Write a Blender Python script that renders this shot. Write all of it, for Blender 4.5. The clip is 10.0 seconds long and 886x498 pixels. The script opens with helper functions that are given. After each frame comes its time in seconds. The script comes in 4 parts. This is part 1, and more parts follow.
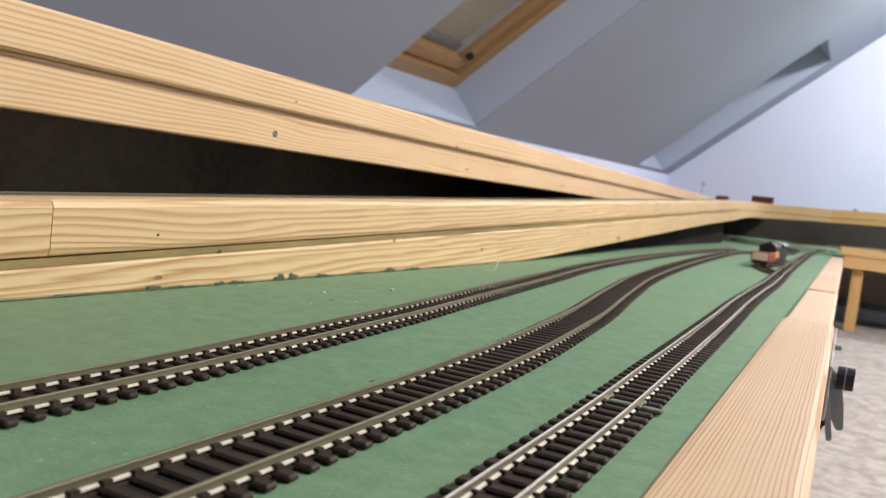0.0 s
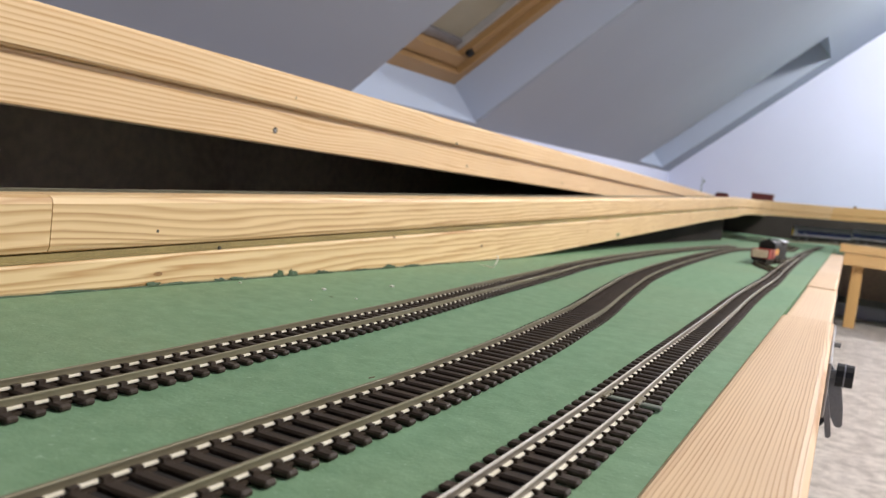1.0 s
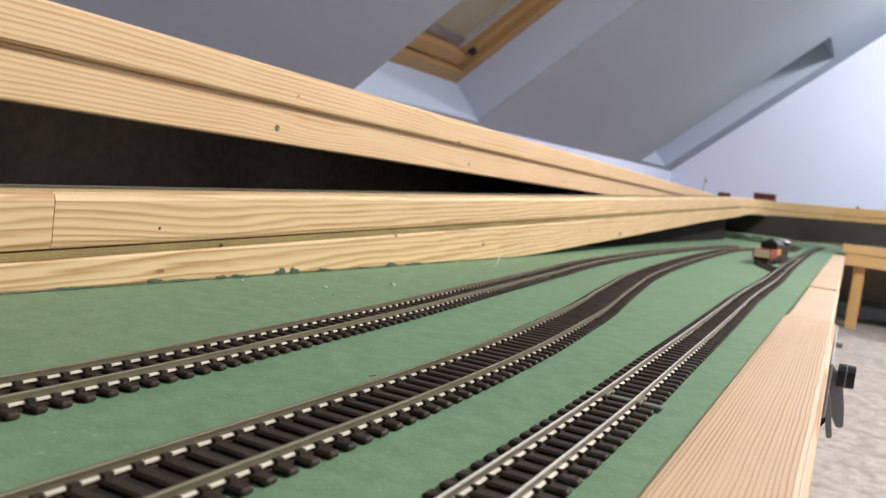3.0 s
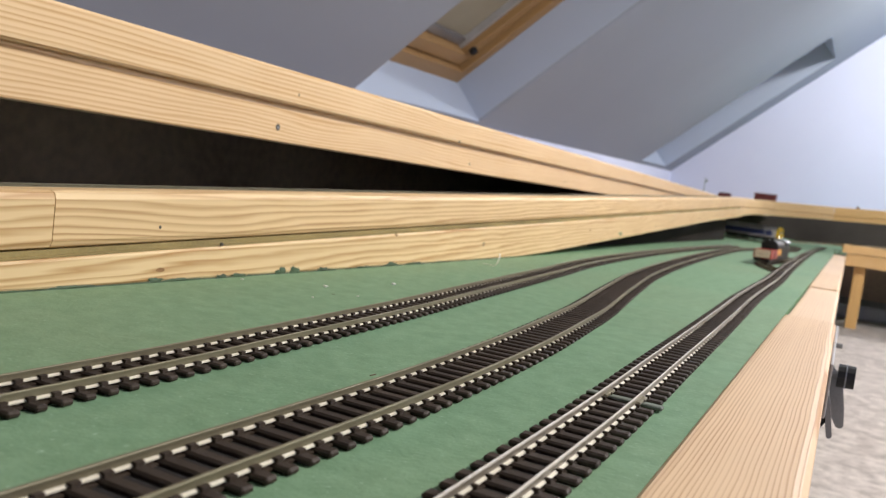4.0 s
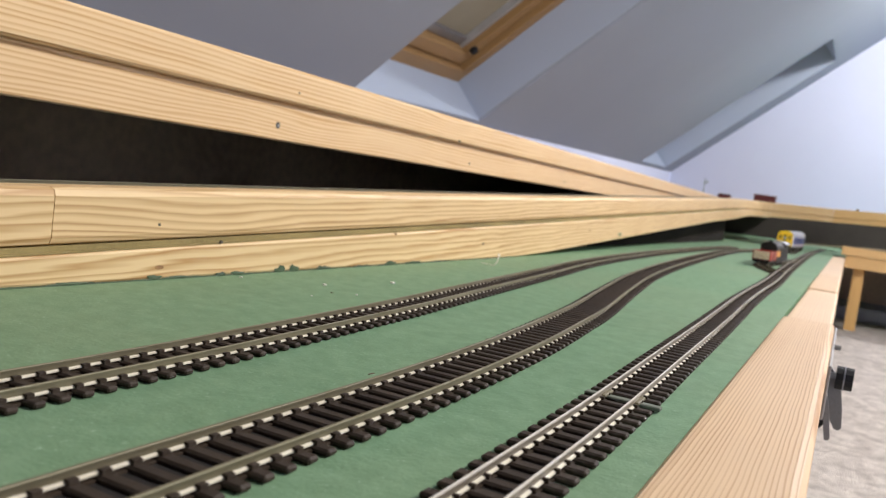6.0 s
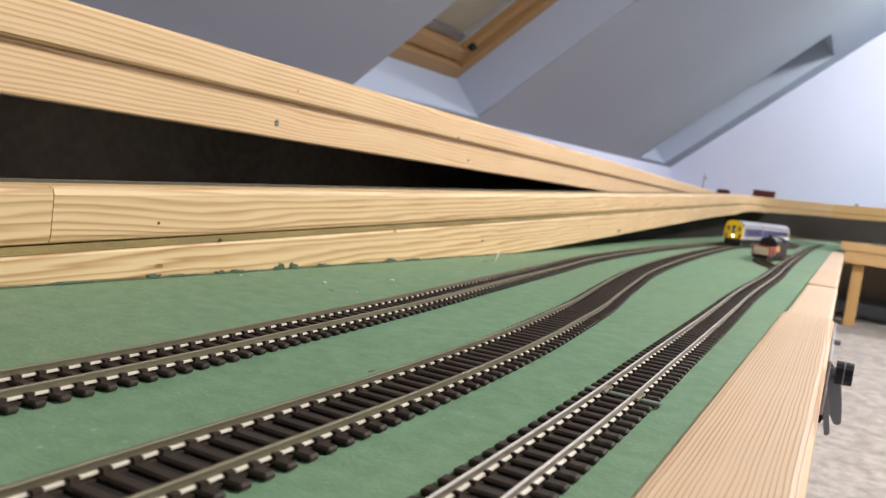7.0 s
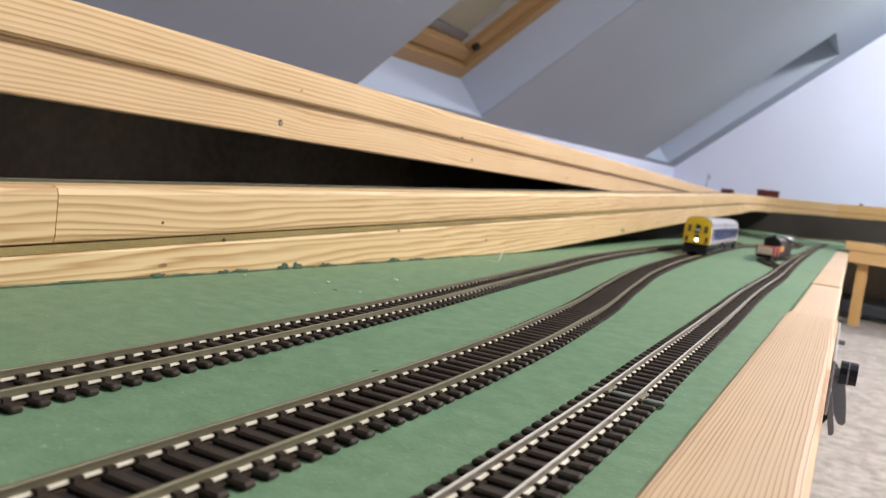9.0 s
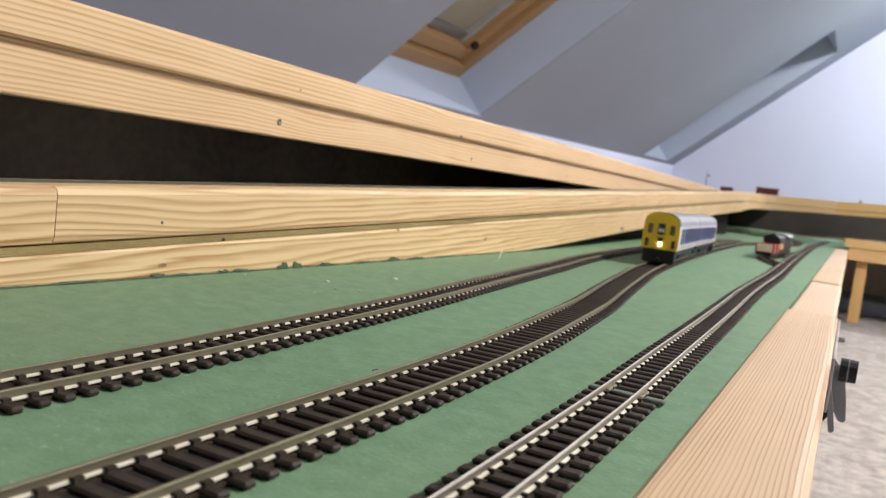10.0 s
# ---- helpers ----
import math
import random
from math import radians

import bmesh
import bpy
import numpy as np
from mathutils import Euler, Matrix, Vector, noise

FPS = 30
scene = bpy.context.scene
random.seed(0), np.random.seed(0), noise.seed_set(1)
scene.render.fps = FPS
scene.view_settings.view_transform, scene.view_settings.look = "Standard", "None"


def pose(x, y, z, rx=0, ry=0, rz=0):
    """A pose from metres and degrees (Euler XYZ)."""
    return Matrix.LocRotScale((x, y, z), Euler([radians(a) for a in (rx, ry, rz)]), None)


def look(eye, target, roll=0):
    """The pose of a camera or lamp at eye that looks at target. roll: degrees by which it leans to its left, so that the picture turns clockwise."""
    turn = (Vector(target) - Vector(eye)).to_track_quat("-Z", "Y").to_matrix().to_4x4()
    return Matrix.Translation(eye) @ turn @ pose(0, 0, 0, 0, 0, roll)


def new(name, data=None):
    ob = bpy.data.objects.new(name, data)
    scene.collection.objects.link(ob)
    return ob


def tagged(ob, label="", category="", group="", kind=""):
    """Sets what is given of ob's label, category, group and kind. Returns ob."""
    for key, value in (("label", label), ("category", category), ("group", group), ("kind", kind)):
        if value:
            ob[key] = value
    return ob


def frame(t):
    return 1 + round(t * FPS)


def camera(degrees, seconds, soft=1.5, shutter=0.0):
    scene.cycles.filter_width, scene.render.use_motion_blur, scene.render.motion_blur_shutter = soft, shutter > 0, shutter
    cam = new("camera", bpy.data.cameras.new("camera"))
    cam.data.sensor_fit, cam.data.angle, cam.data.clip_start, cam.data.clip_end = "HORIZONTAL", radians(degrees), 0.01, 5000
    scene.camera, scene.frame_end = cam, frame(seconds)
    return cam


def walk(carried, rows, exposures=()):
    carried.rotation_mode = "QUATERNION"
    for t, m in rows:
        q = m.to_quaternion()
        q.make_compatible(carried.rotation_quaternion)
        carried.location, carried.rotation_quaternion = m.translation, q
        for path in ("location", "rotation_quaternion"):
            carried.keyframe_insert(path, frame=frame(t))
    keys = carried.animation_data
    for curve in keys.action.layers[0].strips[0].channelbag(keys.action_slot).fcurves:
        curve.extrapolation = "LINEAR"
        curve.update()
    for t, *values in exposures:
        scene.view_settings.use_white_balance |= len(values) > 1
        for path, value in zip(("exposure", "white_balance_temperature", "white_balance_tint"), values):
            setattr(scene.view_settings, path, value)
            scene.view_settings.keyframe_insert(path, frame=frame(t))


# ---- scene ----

# ---- camera: a phone propped on the baseboard, drifting slightly ----
cam = camera(56.75, 10.0, soft=1.25)
cam.data.dof.use_dof, cam.data.dof.focus_distance, cam.data.dof.aperture_fstop = True, 0.32, 23.0
EYE = (-0.0007, 0.0007, 0.0746)


def view(t, tilt, lean, turn):
    """Seconds, tilt up, lean and turn to the left in degrees."""
    a, b = radians(turn), radians(tilt)
    way = Vector((-math.sin(a) * math.cos(b), math.cos(a) * math.cos(b), math.sin(b)))
    eye = Vector(EYE)
    return t, look(eye, eye + way, lean)


walk(cam, [
    view(0.0, -4.323, 6.896, 25.98),
    view(0.5, -4.388, 6.983, 25.939),
    view(1.0, -4.552, 6.977, 25.936),
    view(1.5, -4.611, 7.093, 25.952),
    view(2.0, -4.674, 7.132, 25.961),
    view(2.5, -4.663, 7.167, 25.988),
    view(4.0, -4.712, 7.362, 26.06),
    view(4.5, -4.721, 7.443, 25.898),
    view(5.0, -4.691, 7.685, 25.956),
    view(5.5, -4.697, 7.838, 26.037),
    view(7.0, -4.948, 7.452, 25.938),
    view(7.5, -4.961, 7.433, 25.954),
    view(8.0, -4.956, 7.423, 25.98),
    view(8.5, -4.974, 7.424, 26.087),
    view(9.0, -5.007, 7.445, 26.184),
    view(9.5, -5.058, 7.339, 26.144),
    view(10.0, -5.079, 7.232, 26.141),
], exposures=[(0.0, 0.0), (10.0, 0.0)])

# ---- world and lights ----
world = bpy.data.worlds.new("sky")
scene.world = world
world.use_nodes = True
sky = world.node_tree.nodes.new("ShaderNodeTexSky")
sky.sky_type, sky.sun_disc, sky.sun_elevation, sky.sun_rotation = "NISHITA", False, radians(25), radians(250)
world.node_tree.links.new(sky.outputs[0], world.node_tree.nodes["Background"].inputs[0])
world.node_tree.nodes["Background"].inputs[1].default_value = 0.08


LAMPS = [(1.25, 1.12, 1.55), (0.85, 4.15, 1.52)]
WARM = (1.0, 0.945, 0.895)
# unseen assumed lamps: shaded pendant over the near end, bare bulb near the gable
shaded = new("assumed_shaded_bulb", bpy.data.lights.new("assumed_shaded_bulb", "AREA"))
shaded.data.shape, shaded.data.size, shaded.data.energy, shaded.data.color = "DISK", 0.32, 76, WARM
shaded.location = LAMPS[0]
bare = new("assumed_bare_bulb", bpy.data.lights.new("assumed_bare_bulb", "POINT"))
bare.data.shadow_soft_size, bare.data.energy, bare.data.color = 0.11, 115, WARM
bare.location = LAMPS[1]


# ---- materials ----
RISE = 0.0358  # how steeply the ramp and its fascia boards climb


class Mat:
    """A node material in the making."""

    def __init__(self, name, rough=0.6, metal=0.0, spec=0.5):
        self.m = bpy.data.materials.new(name)
        self.m.use_nodes = True
        self.t = self.m.node_tree
        self.b = self.t.nodes["Principled BSDF"]
        self.b.inputs["Roughness"].default_value = rough
        self.b.inputs["Metallic"].default_value = metal
        self.b.inputs["Specular IOR Level"].default_value = spec
        self.tc = self.t.nodes.new("ShaderNodeTexCoord")

    def node(self, kind, **settings):
        n = self.t.nodes.new(kind)
        for k, v in settings.items():
            n.inputs[k.replace("_", " ")].default_value = v
        return n

    def link(self, a, b):
        self.t.links.new(a, b)

    def coords(self, scale=(1, 1, 1), loc=(0, 0, 0), kind="Object"):
        mp = self.t.nodes.new("ShaderNodeMapping")
        mp.inputs["Scale"].default_value = scale
        mp.inputs["Location"].default_value = loc
        self.link(self.tc.outputs[kind], mp.inputs[0])
        return mp.outputs[0]

    def noise(self, vec, scale, detail=4, rough=0.55, distort=0.0):
        n = self.node("ShaderNodeTexNoise", Scale=scale, Detail=detail, Roughness=rough, Distortion=distort)
        self.link(vec, n.inputs["Vector"])
        return n.outputs[0]

    def ramp(self, fac, stops):
        r = self.t.nodes.new("ShaderNodeValToRGB")
        e = r.color_ramp.elements
        while len(e) < len(stops):
            e.new(0.5)
        for el, (p, c) in zip(e, stops):
            el.position, el.color = p, (*c, 1) if len(c) == 3 else c
        self.link(fac, r.inputs[0])
        return r.outputs[0]

    def mix(self, fac, a, b, kind="MIX"):
        n = self.t.nodes.new("ShaderNodeMix")
        n.data_type, n.blend_type = "RGBA", kind
        for v, i in ((fac, 0), (a, 6), (b, 7)):
            if isinstance(v, (int, float)):
                n.inputs[i].default_value = v
            elif isinstance(v, tuple):
                n.inputs[i].default_value = (*v, 1)
            else:
                self.link(v, n.inputs[i])
        return n.outputs[2]

    def math(self, op, a, b=0.0, c=0.0):
        n = self.t.nodes.new("ShaderNodeMath")
        n.operation = op
        for v, i in ((a, 0), (b, 1), (c, 2)):
            if isinstance(v, (int, float)):
                n.inputs[i].default_value = v
            else:
                self.link(v, n.inputs[i])
        return n.outputs[0]

    def colour(self, c):
        if isinstance(c, tuple):
            self.b.inputs["Base Color"].default_value = (*c, 1)
        else:
            self.link(c, self.b.inputs["Base Color"])
        return self

    def rough(self, r):
        self.link(r, self.b.inputs["Roughness"])
        return self

    def bump(self, height, strength, distance):
        n = self.node("ShaderNodeBump", Strength=strength, Distance=distance)
        self.link(height, n.inputs["Height"])
        self.link(n.outputs[0], self.b.inputs["Normal"])
        return self


def plain(name, colour, rough=0.6, metal=0.0, vary=0.12, scale=60.0, spec=0.5):
    """A colour with a little cloudiness and a fine grain."""
    m = Mat(name, rough, metal, spec)
    v = m.coords()
    big, fine = m.noise(v, scale * 0.12), m.noise(v, scale * 4)
    dark = tuple(c * (1 - vary * 1.6) for c in colour)
    light = tuple(min(1, c * (1 + vary)) for c in colour)
    c = m.ramp(big, [(0.3, dark), (0.7, light)])
    c = m.mix(0.25, c, m.ramp(fine, [(0.35, dark), (0.65, light)]))
    m.colour(c).bump(fine, 0.12, 0.0006)
    return m.m


def pine(name, axis="y", light=(0.84, 0.66, 0.42), dark=(0.56, 0.32, 0.13), pitch=0.0026, wander=2.2, seed=0.0, strength=1.0, knots=1.0, straight=False, lean=0.0):
    """Planed softwood: growth rings running along the board, swelling round a few knots, fine pores."""
    m = Mat(name, 0.45, 0.0, 0.35)
    low = {"x": (14, 40, 40), "y": (40, 14, 40), "z": (40, 40, 14)}[axis]
    slow = {"x": (1.6, 9, 9), "y": (9, 1.6, 9), "z": (9, 9, 1.6)}[axis]
    fine = {"x": (40, 900, 900), "y": (900, 40, 900), "z": (900, 900, 40)}[axis]
    sep = m.t.nodes.new("ShaderNodeSeparateXYZ")
    m.link(m.tc.outputs["Object"], sep.inputs[0])
    a, b = {"x": ("Z", "Y"), "y": ("Z", "X"), "z": ("X", "Y")}[axis]
    across = m.math("MULTIPLY_ADD", sep.outputs[b], 0.93, sep.outputs[a])
    across = m.math("MULTIPLY_ADD", sep.outputs["Y"], -lean, across)
    rings = m.math("MULTIPLY_ADD", across, 1.0 / pitch, seed * 3.7)
    w1 = m.noise(m.coords(slow, (seed, seed * 1.7, seed * 0.6)), 1.0, 1.5, 0.5)
    w2 = m.noise(m.coords(low, (seed * 2, seed, seed * 3)), 1.0, 2, 0.5)
    rings = m.math("MULTIPLY_ADD", w1, wander * 2.6, rings)
    rings = m.math("MULTIPLY_ADD", w2, wander * (0.55 if straight else 0.30), rings)
    uneven = {"x": (3, 160, 160), "y": (160, 3, 160), "z": (160, 160, 3)}[axis]
    w3 = m.noise(m.coords(uneven, (seed, seed * 2, 1)), 1.0, 2, 0.5)
    rings = m.math("MULTIPLY_ADD", w3, 1.5, rings)
    # rings bulge round the knots
    knot = m.node("ShaderNodeTexVoronoi", Scale=1.0, Randomness=1.0)
    kscale = {"x": (3.2, 17, 17), "y": (17, 3.2, 17), "z": (17, 17, 3.2)}[axis]
    m.link(m.coords(kscale, (seed * 3.1, seed, seed * 2.3)), knot.inputs["Vector"])
    near = m.ramp(knot.outputs[0], [(0.0, (1, 1, 1)), (0.10, (0.6, 0.6, 0.6)), (0.34, (0, 0, 0))])
    rings = m.math("MULTIPLY_ADD", near, 2.0 * knots, rings)
    part_of = m.math("FRACT", rings)
    each = m.t.nodes.new("ShaderNodeTexWhiteNoise")
    each.noise_dimensions = "1D"
    m.link(m.math("FLOOR", rings), each.inputs["W"])
    each = m.ramp(each.outputs[0], [(0.0, (0.60, 0.60, 0.60)), (0.6, (1, 1, 1))])
    if straight:
        line = m.ramp(part_of, [(0.0, (0.0, 0.0, 0.0)), (0.50, (0.08, 0.08, 0.08)), (0.74, (1, 1, 1)), (0.82, (0.85, 0.85, 0.85)), (0.96, (0.0, 0.0, 0.0))])
    else:
        line = m.ramp(part_of, [(0.0, (0.0, 0.0, 0.0)), (0.30, (0.05, 0.05, 0.05)), (0.62, (0.62, 0.62, 0.62)), (0.76, (0.92, 0.92, 0.92)), (1.0, (0.0, 0.0, 0.0))])
    fade = m.ramp(m.noise(m.coords(low, (seed, 3, seed)), 0.45, 2), [(0.3, (0.55, 0.55, 0.55)), (0.6, (1, 1, 1))])
    line = m.math("MULTIPLY", m.math("MULTIPLY", line, fade), each)
    tone = m.noise(m.coords((4, 4, 4), (seed, 0, seed)), 1.5, 3)
    pore = m.noise(m.coords(fine), 1.0, 4, 0.7)
    mid = tuple((x + y) * 0.5 for x, y in zip(light, dark))
    c = m.mix(m.math("MULTIPLY", line, 1.0 * strength), m.ramp(tone, [(0.3, tuple(x * 0.92 for x in light)), (0.7, light)]), dark)
    c = m.mix(m.math("MULTIPLY", pore, 0.22), c, mid)
    heart = m.ramp(knot.outputs[0], [(0.0, (1, 1, 1)), (0.028, (0.9, 0.9, 0.9)), (0.05, (0, 0, 0))])
    c = m.mix(m.math("MULTIPLY", heart, 0.75 * knots), c, (0.27, 0.13, 0.055))
    m.colour(c).bump(m.math("ADD", line, m.math("MULTIPLY", pore, 0.6)), 0.10, 0.0003)
    return m.m


def green_paint():
    """Brushed green emulsion over hardboard, dusty and rubbed."""
    m = Mat("green_paint", 0.62, 0, 0.35)
    v = m.coords()
    big = m.noise(v, 6.0, 5, 0.65)
    streak = m.noise(m.coords((34, 12, 1)), 1.3, 4, 0.6)
    mid = m.noise(v, 95.0, 5, 0.65)
    fine = m.noise(v, 520.0, 3, 0.7)
    c = m.ramp(big, [(0.28, (0.128, 0.238, 0.130)), (0.52, (0.150, 0.278, 0.153)), (0.72, (0.178, 0.310, 0.176))])
    c = m.mix(m.math("MULTIPLY", streak, 0.38), c, (0.195, 0.312, 0.190))
    c = m.mix(0.42, c, m.ramp(mid, [(0.34, (0.105, 0.205, 0.112)), (0.66, (0.215, 0.345, 0.214))]))
    dust = m.ramp(m.noise(m.coords((1, 1, 1), (3, 1, 0)), 3.2, 4, 0.6), [(0.48, (0, 0, 0)), (0.75, (1, 1, 1))])
    c = m.mix(m.math("MULTIPLY", dust, 0.30), c, (0.24, 0.28, 0.155))
    speck = m.ramp(m.noise(v, 420.0, 3, 0.65), [(0.62, (0, 0, 0)), (0.72, (1, 1, 1))])
    c = m.mix(m.math("MULTIPLY", speck, 0.60), c, (0.36, 0.48, 0.36))
    m.colour(c).bump(m.math("ADD", m.math("MULTIPLY", mid, 1.4), m.math("ADD", fine, m.math("MULTIPLY", streak, 0.10))), 0.38, 0.0007)
    return m.m


def carpet_mat():
    m = Mat("carpet_pile", 0.95, 0, 0.1)
    v = m.coords()
    big, mid, fine = m.noise(v, 7.0, 4, 0.6), m.noise(v, 45.0, 4, 0.65), m.noise(v, 420.0, 3, 0.7)
    c = m.ramp(big, [(0.3, (0.63, 0.565, 0.525)), (0.7, (0.79, 0.72, 0.675))])
    c = m.mix(0.5, c, m.ramp(mid, [(0.34, (0.30, 0.265, 0.24)), (0.64, (0.88, 0.82, 0.76))]))
    m.colour(c).bump(m.math("ADD", mid, fine), 0.9, 0.006)
    return m.m


def plaster(name, colour):
    """Rolled emulsion on plaster."""
    m = Mat(name, 0.8, 0, 0.25)
    v = m.coords()
    big, fine = m.noise(v, 1.6, 4, 0.6), m.noise(v, 160.0, 3)
    c = m.ramp(big, [(0.3, tuple(x * 0.95 for x in colour)), (0.7, colour)])
    m.colour(c).bump(fine, 0.12, 0.001)
    return m.m


def sleeper_mat():
    m = Mat("sleeper_plastic", 0.6, 0, 0.22)
    info = m.t.nodes.new("ShaderNodeObjectInfo")
    v = m.coords()
    c = m.mix(info.outputs["Random"], (0.030, 0.0205, 0.0145), (0.052, 0.0375, 0.027))
    dust = m.ramp(m.noise(v, 300.0, 4, 0.6), [(0.5, (0, 0, 0)), (0.8, (1, 1, 1))])
    c = m.mix(m.math("MULTIPLY", dust, 0.35), c, (0.12, 0.105, 0.09))
    m.colour(c).bump(m.noise(m.coords((120, 900, 300)), 2.0), 0.4, 0.0003)
    return m.m


def rail_mat(name, colour, rough, tarnish, metal):
    m = Mat(name, rough, metal, 0.5)
    v = m.coords()
    n = m.ramp(m.noise(m.coords((60, 20, 60)), 1.0, 5, 0.7), [(0.35, (0, 0, 0)), (0.75, (1, 1, 1))])
    m.colour(m.mix(m.math("MULTIPLY", n, 0.6), colour, tarnish))
    return m.m


MAT = {
    "pine": pine("planed_pine", "y", (0.84, 0.62, 0.34), (0.38, 0.175, 0.05), 0.0042, 2.2, 1.0, lean=RISE),
    "pine_low": pine("planed_pine_low", "y", (0.84, 0.625, 0.345), (0.42, 0.205, 0.06), 0.0048, 3.0, 4.3, lean=RISE),
    "pine_up": pine("planed_pine_up", "y", (0.83, 0.61, 0.35), (0.52, 0.28, 0.095), 0.0032, 2.2, 7.7),
    "pine_strip": pine("planed_pine_strip", "y", (0.79, 0.58, 0.365), (0.44, 0.23, 0.10), 0.00145, 1.7, 2.2, 1.0, 0.0, True),
    "pine_pale": pine("planed_pine_pale", "y", (0.80, 0.60, 0.40), (0.52, 0.31, 0.17), 0.0024, 0.9, 6.4, 0.6, 0.0, True),
    "pine_x": pine("planed_pine_cross", "x", (0.78, 0.53, 0.25), (0.55, 0.29, 0.09), 0.0046, 2.4, 5.1),
    "pine_x_pale": pine("planed_pine_cross_pale", "x", (0.82, 0.61, 0.35), (0.56, 0.32, 0.13), 0.0046, 2.4, 8.2),
    "pine_z": pine("planed_pine_post", "z", (0.76, 0.49, 0.20), (0.55, 0.29, 0.09), 0.0046, 2.0, 3.4),
    "frame_wood": pine("lacquered_pine", "y", (0.38, 0.235, 0.105), (0.27, 0.15, 0.06), 0.0060, 2.0, 9.0, 0.6),
    "green": green_paint(),
    "carpet": carpet_mat(),
    "wall": plaster("pale_blue_paint", (0.685, 0.735, 0.915)),
    # white paint with the ceiling's dimness put into the colour
    "ceiling": plaster("dimmed_ceiling_paint", (0.310, 0.352, 0.432)),
    "sleeper": sleeper_mat(),
    "rail_dull": rail_mat("tarnished_rail", (0.21, 0.185, 0.115), 0.5, (0.12, 0.10, 0.062), 0.3),
    "rail_head": rail_mat("dull_rail_head", (0.175, 0.157, 0.095), 0.5, (0.11, 0.098, 0.06), 0.3),
    # pale and barely metallic: glints on the rail feet put into colour
    "rail_foot": rail_mat("glint_rail_foot", (0.80, 0.75, 0.62), 0.4, (0.60, 0.54, 0.42), 0.1),
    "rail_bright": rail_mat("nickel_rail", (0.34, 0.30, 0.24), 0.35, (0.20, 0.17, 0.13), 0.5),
    # pale top with the lamp's reflection put into its colour
    "rail_top": rail_mat("glint_rail_top", (0.93, 0.89, 0.80), 0.25, (0.74, 0.69, 0.58), 0.3),
    # brown lightened so that shaded spaces under the decks don't go black
    "brown_board": plain("brown_board", (0.58, 0.45, 0.33), 0.9, vary=0.3, scale=20),
    "deck_grey": plain("grey_deck", (0.30, 0.30, 0.34), 0.8, vary=0.2),
    "metal_grey": plain("grey_metal", (0.30, 0.30, 0.32), 0.4, 0.7, 0.15, 120),
    "black": plain("black_plastic", (0.014, 0.014, 0.015), 0.5, vary=0.25, scale=200, spec=0.3),
    "yellow": plain("yellow_paint", (0.90, 0.58, 0.025), 0.4, vary=0.05, scale=200),
    "white": plain("white_paint", (0.78, 0.78, 0.80), 0.4, vary=0.04, scale=200),
    "blue": plain("blue_paint", (0.040, 0.058, 0.205), 0.35, vary=0.08, scale=200),
    "coach_white": plain("coach_white", (0.55, 0.55, 0.60), 0.4, vary=0.05, scale=200),
    "roof_grey": plain("roof_grey", (0.25, 0.25, 0.285), 0.5, vary=0.08, scale=200),
    "red": plain("red_paint", (0.30, 0.045, 0.03), 0.5, vary=0.12, scale=200),
    "maroon": plain("maroon_paint", (0.115, 0.022, 0.022), 0.5, vary=0.15, scale=120),
    "cream": plain("cream_card", (0.74, 0.62, 0.45), 0.7, vary=0.08, scale=200),
    "orange": plain("orange_paint", (0.62, 0.30, 0.06), 0.5, vary=0.1, scale=200),
    "silver": plain("silver_paint", (0.45, 0.46, 0.48), 0.35, 0.3, 0.08, 200),
    "storage": plain("grey_blue_plastic", (0.36, 0.37, 0.40), 0.5, vary=0.1, scale=40),
    # the wall's pale blue, darkened for shade inside the window recesses
    "reveal": plaster("shaded_reveal_paint", (0.45, 0.525, 0.665)),
    "blind": plain("blind_cloth", (0.30, 0.275, 0.21), 0.9, vary=0.05, scale=60),
    "moss": plain("green_scatter", (0.06, 0.14, 0.06), 0.95, vary=0.4, scale=400),
    "chip": plain("pale_chip", (0.80, 0.78, 0.72), 0.7, vary=0.1, scale=300),
    "brown": plain("rust_brown", (0.13, 0.08, 0.05), 0.8, vary=0.3, scale=200),
}


def glow(name, colour, strength):
    m = bpy.data.materials.new(name)
    m.use_nodes = True
    b = m.node_tree.nodes["Principled BSDF"]
    b.inputs["Base Color"].default_value = (*colour, 1)
    b.inputs["Emission Color"].default_value = (*colour, 1)
    b.inputs["Emission Strength"].default_value = strength
    return m


def glass_mat(name, colour=(1, 1, 1), rough=0.02):
    m = bpy.data.materials.new(name)
    m.use_nodes = True
    b = m.node_tree.nodes["Principled BSDF"]
    b.inputs["Base Color"].default_value = (*colour, 1)
    b.inputs["Roughness"].default_value = rough
    b.inputs["Transmission Weight"].default_value = 1.0
    return m


MAT["metal_dark"] = plain("dark_steel", (0.300, 0.300, 0.300), 0.5, 0.1, 0.2, 150)
MAT["steel_plate"] = plain("dull_steel_plate", (0.36, 0.36, 0.37), 0.5, 0.15, 0.2, 150)
MAT["dusty"] = plain("dusty_plastic", (0.17, 0.19, 0.15), 0.85, vary=0.25, scale=300)
MAT["cab_glass"] = plain("smoked_window", (0.17, 0.115, 0.045), 0.25, vary=0.2)
MAT["hole"] = plain("nail_hole_stain", (0.10, 0.085, 0.06), 0.8, vary=0.5, scale=900)
MAT["knot"] = plain("pine_knot", (0.36, 0.19, 0.075), 0.6, vary=0.4, scale=500)
MAT["lichen"] = plain("lichen", (0.30, 0.36, 0.30), 0.95, vary=0.3, scale=300)
MAT["grey_paint"] = plain("grey_gloss_paint", (0.20, 0.20, 0.215), 0.5, vary=0.08)
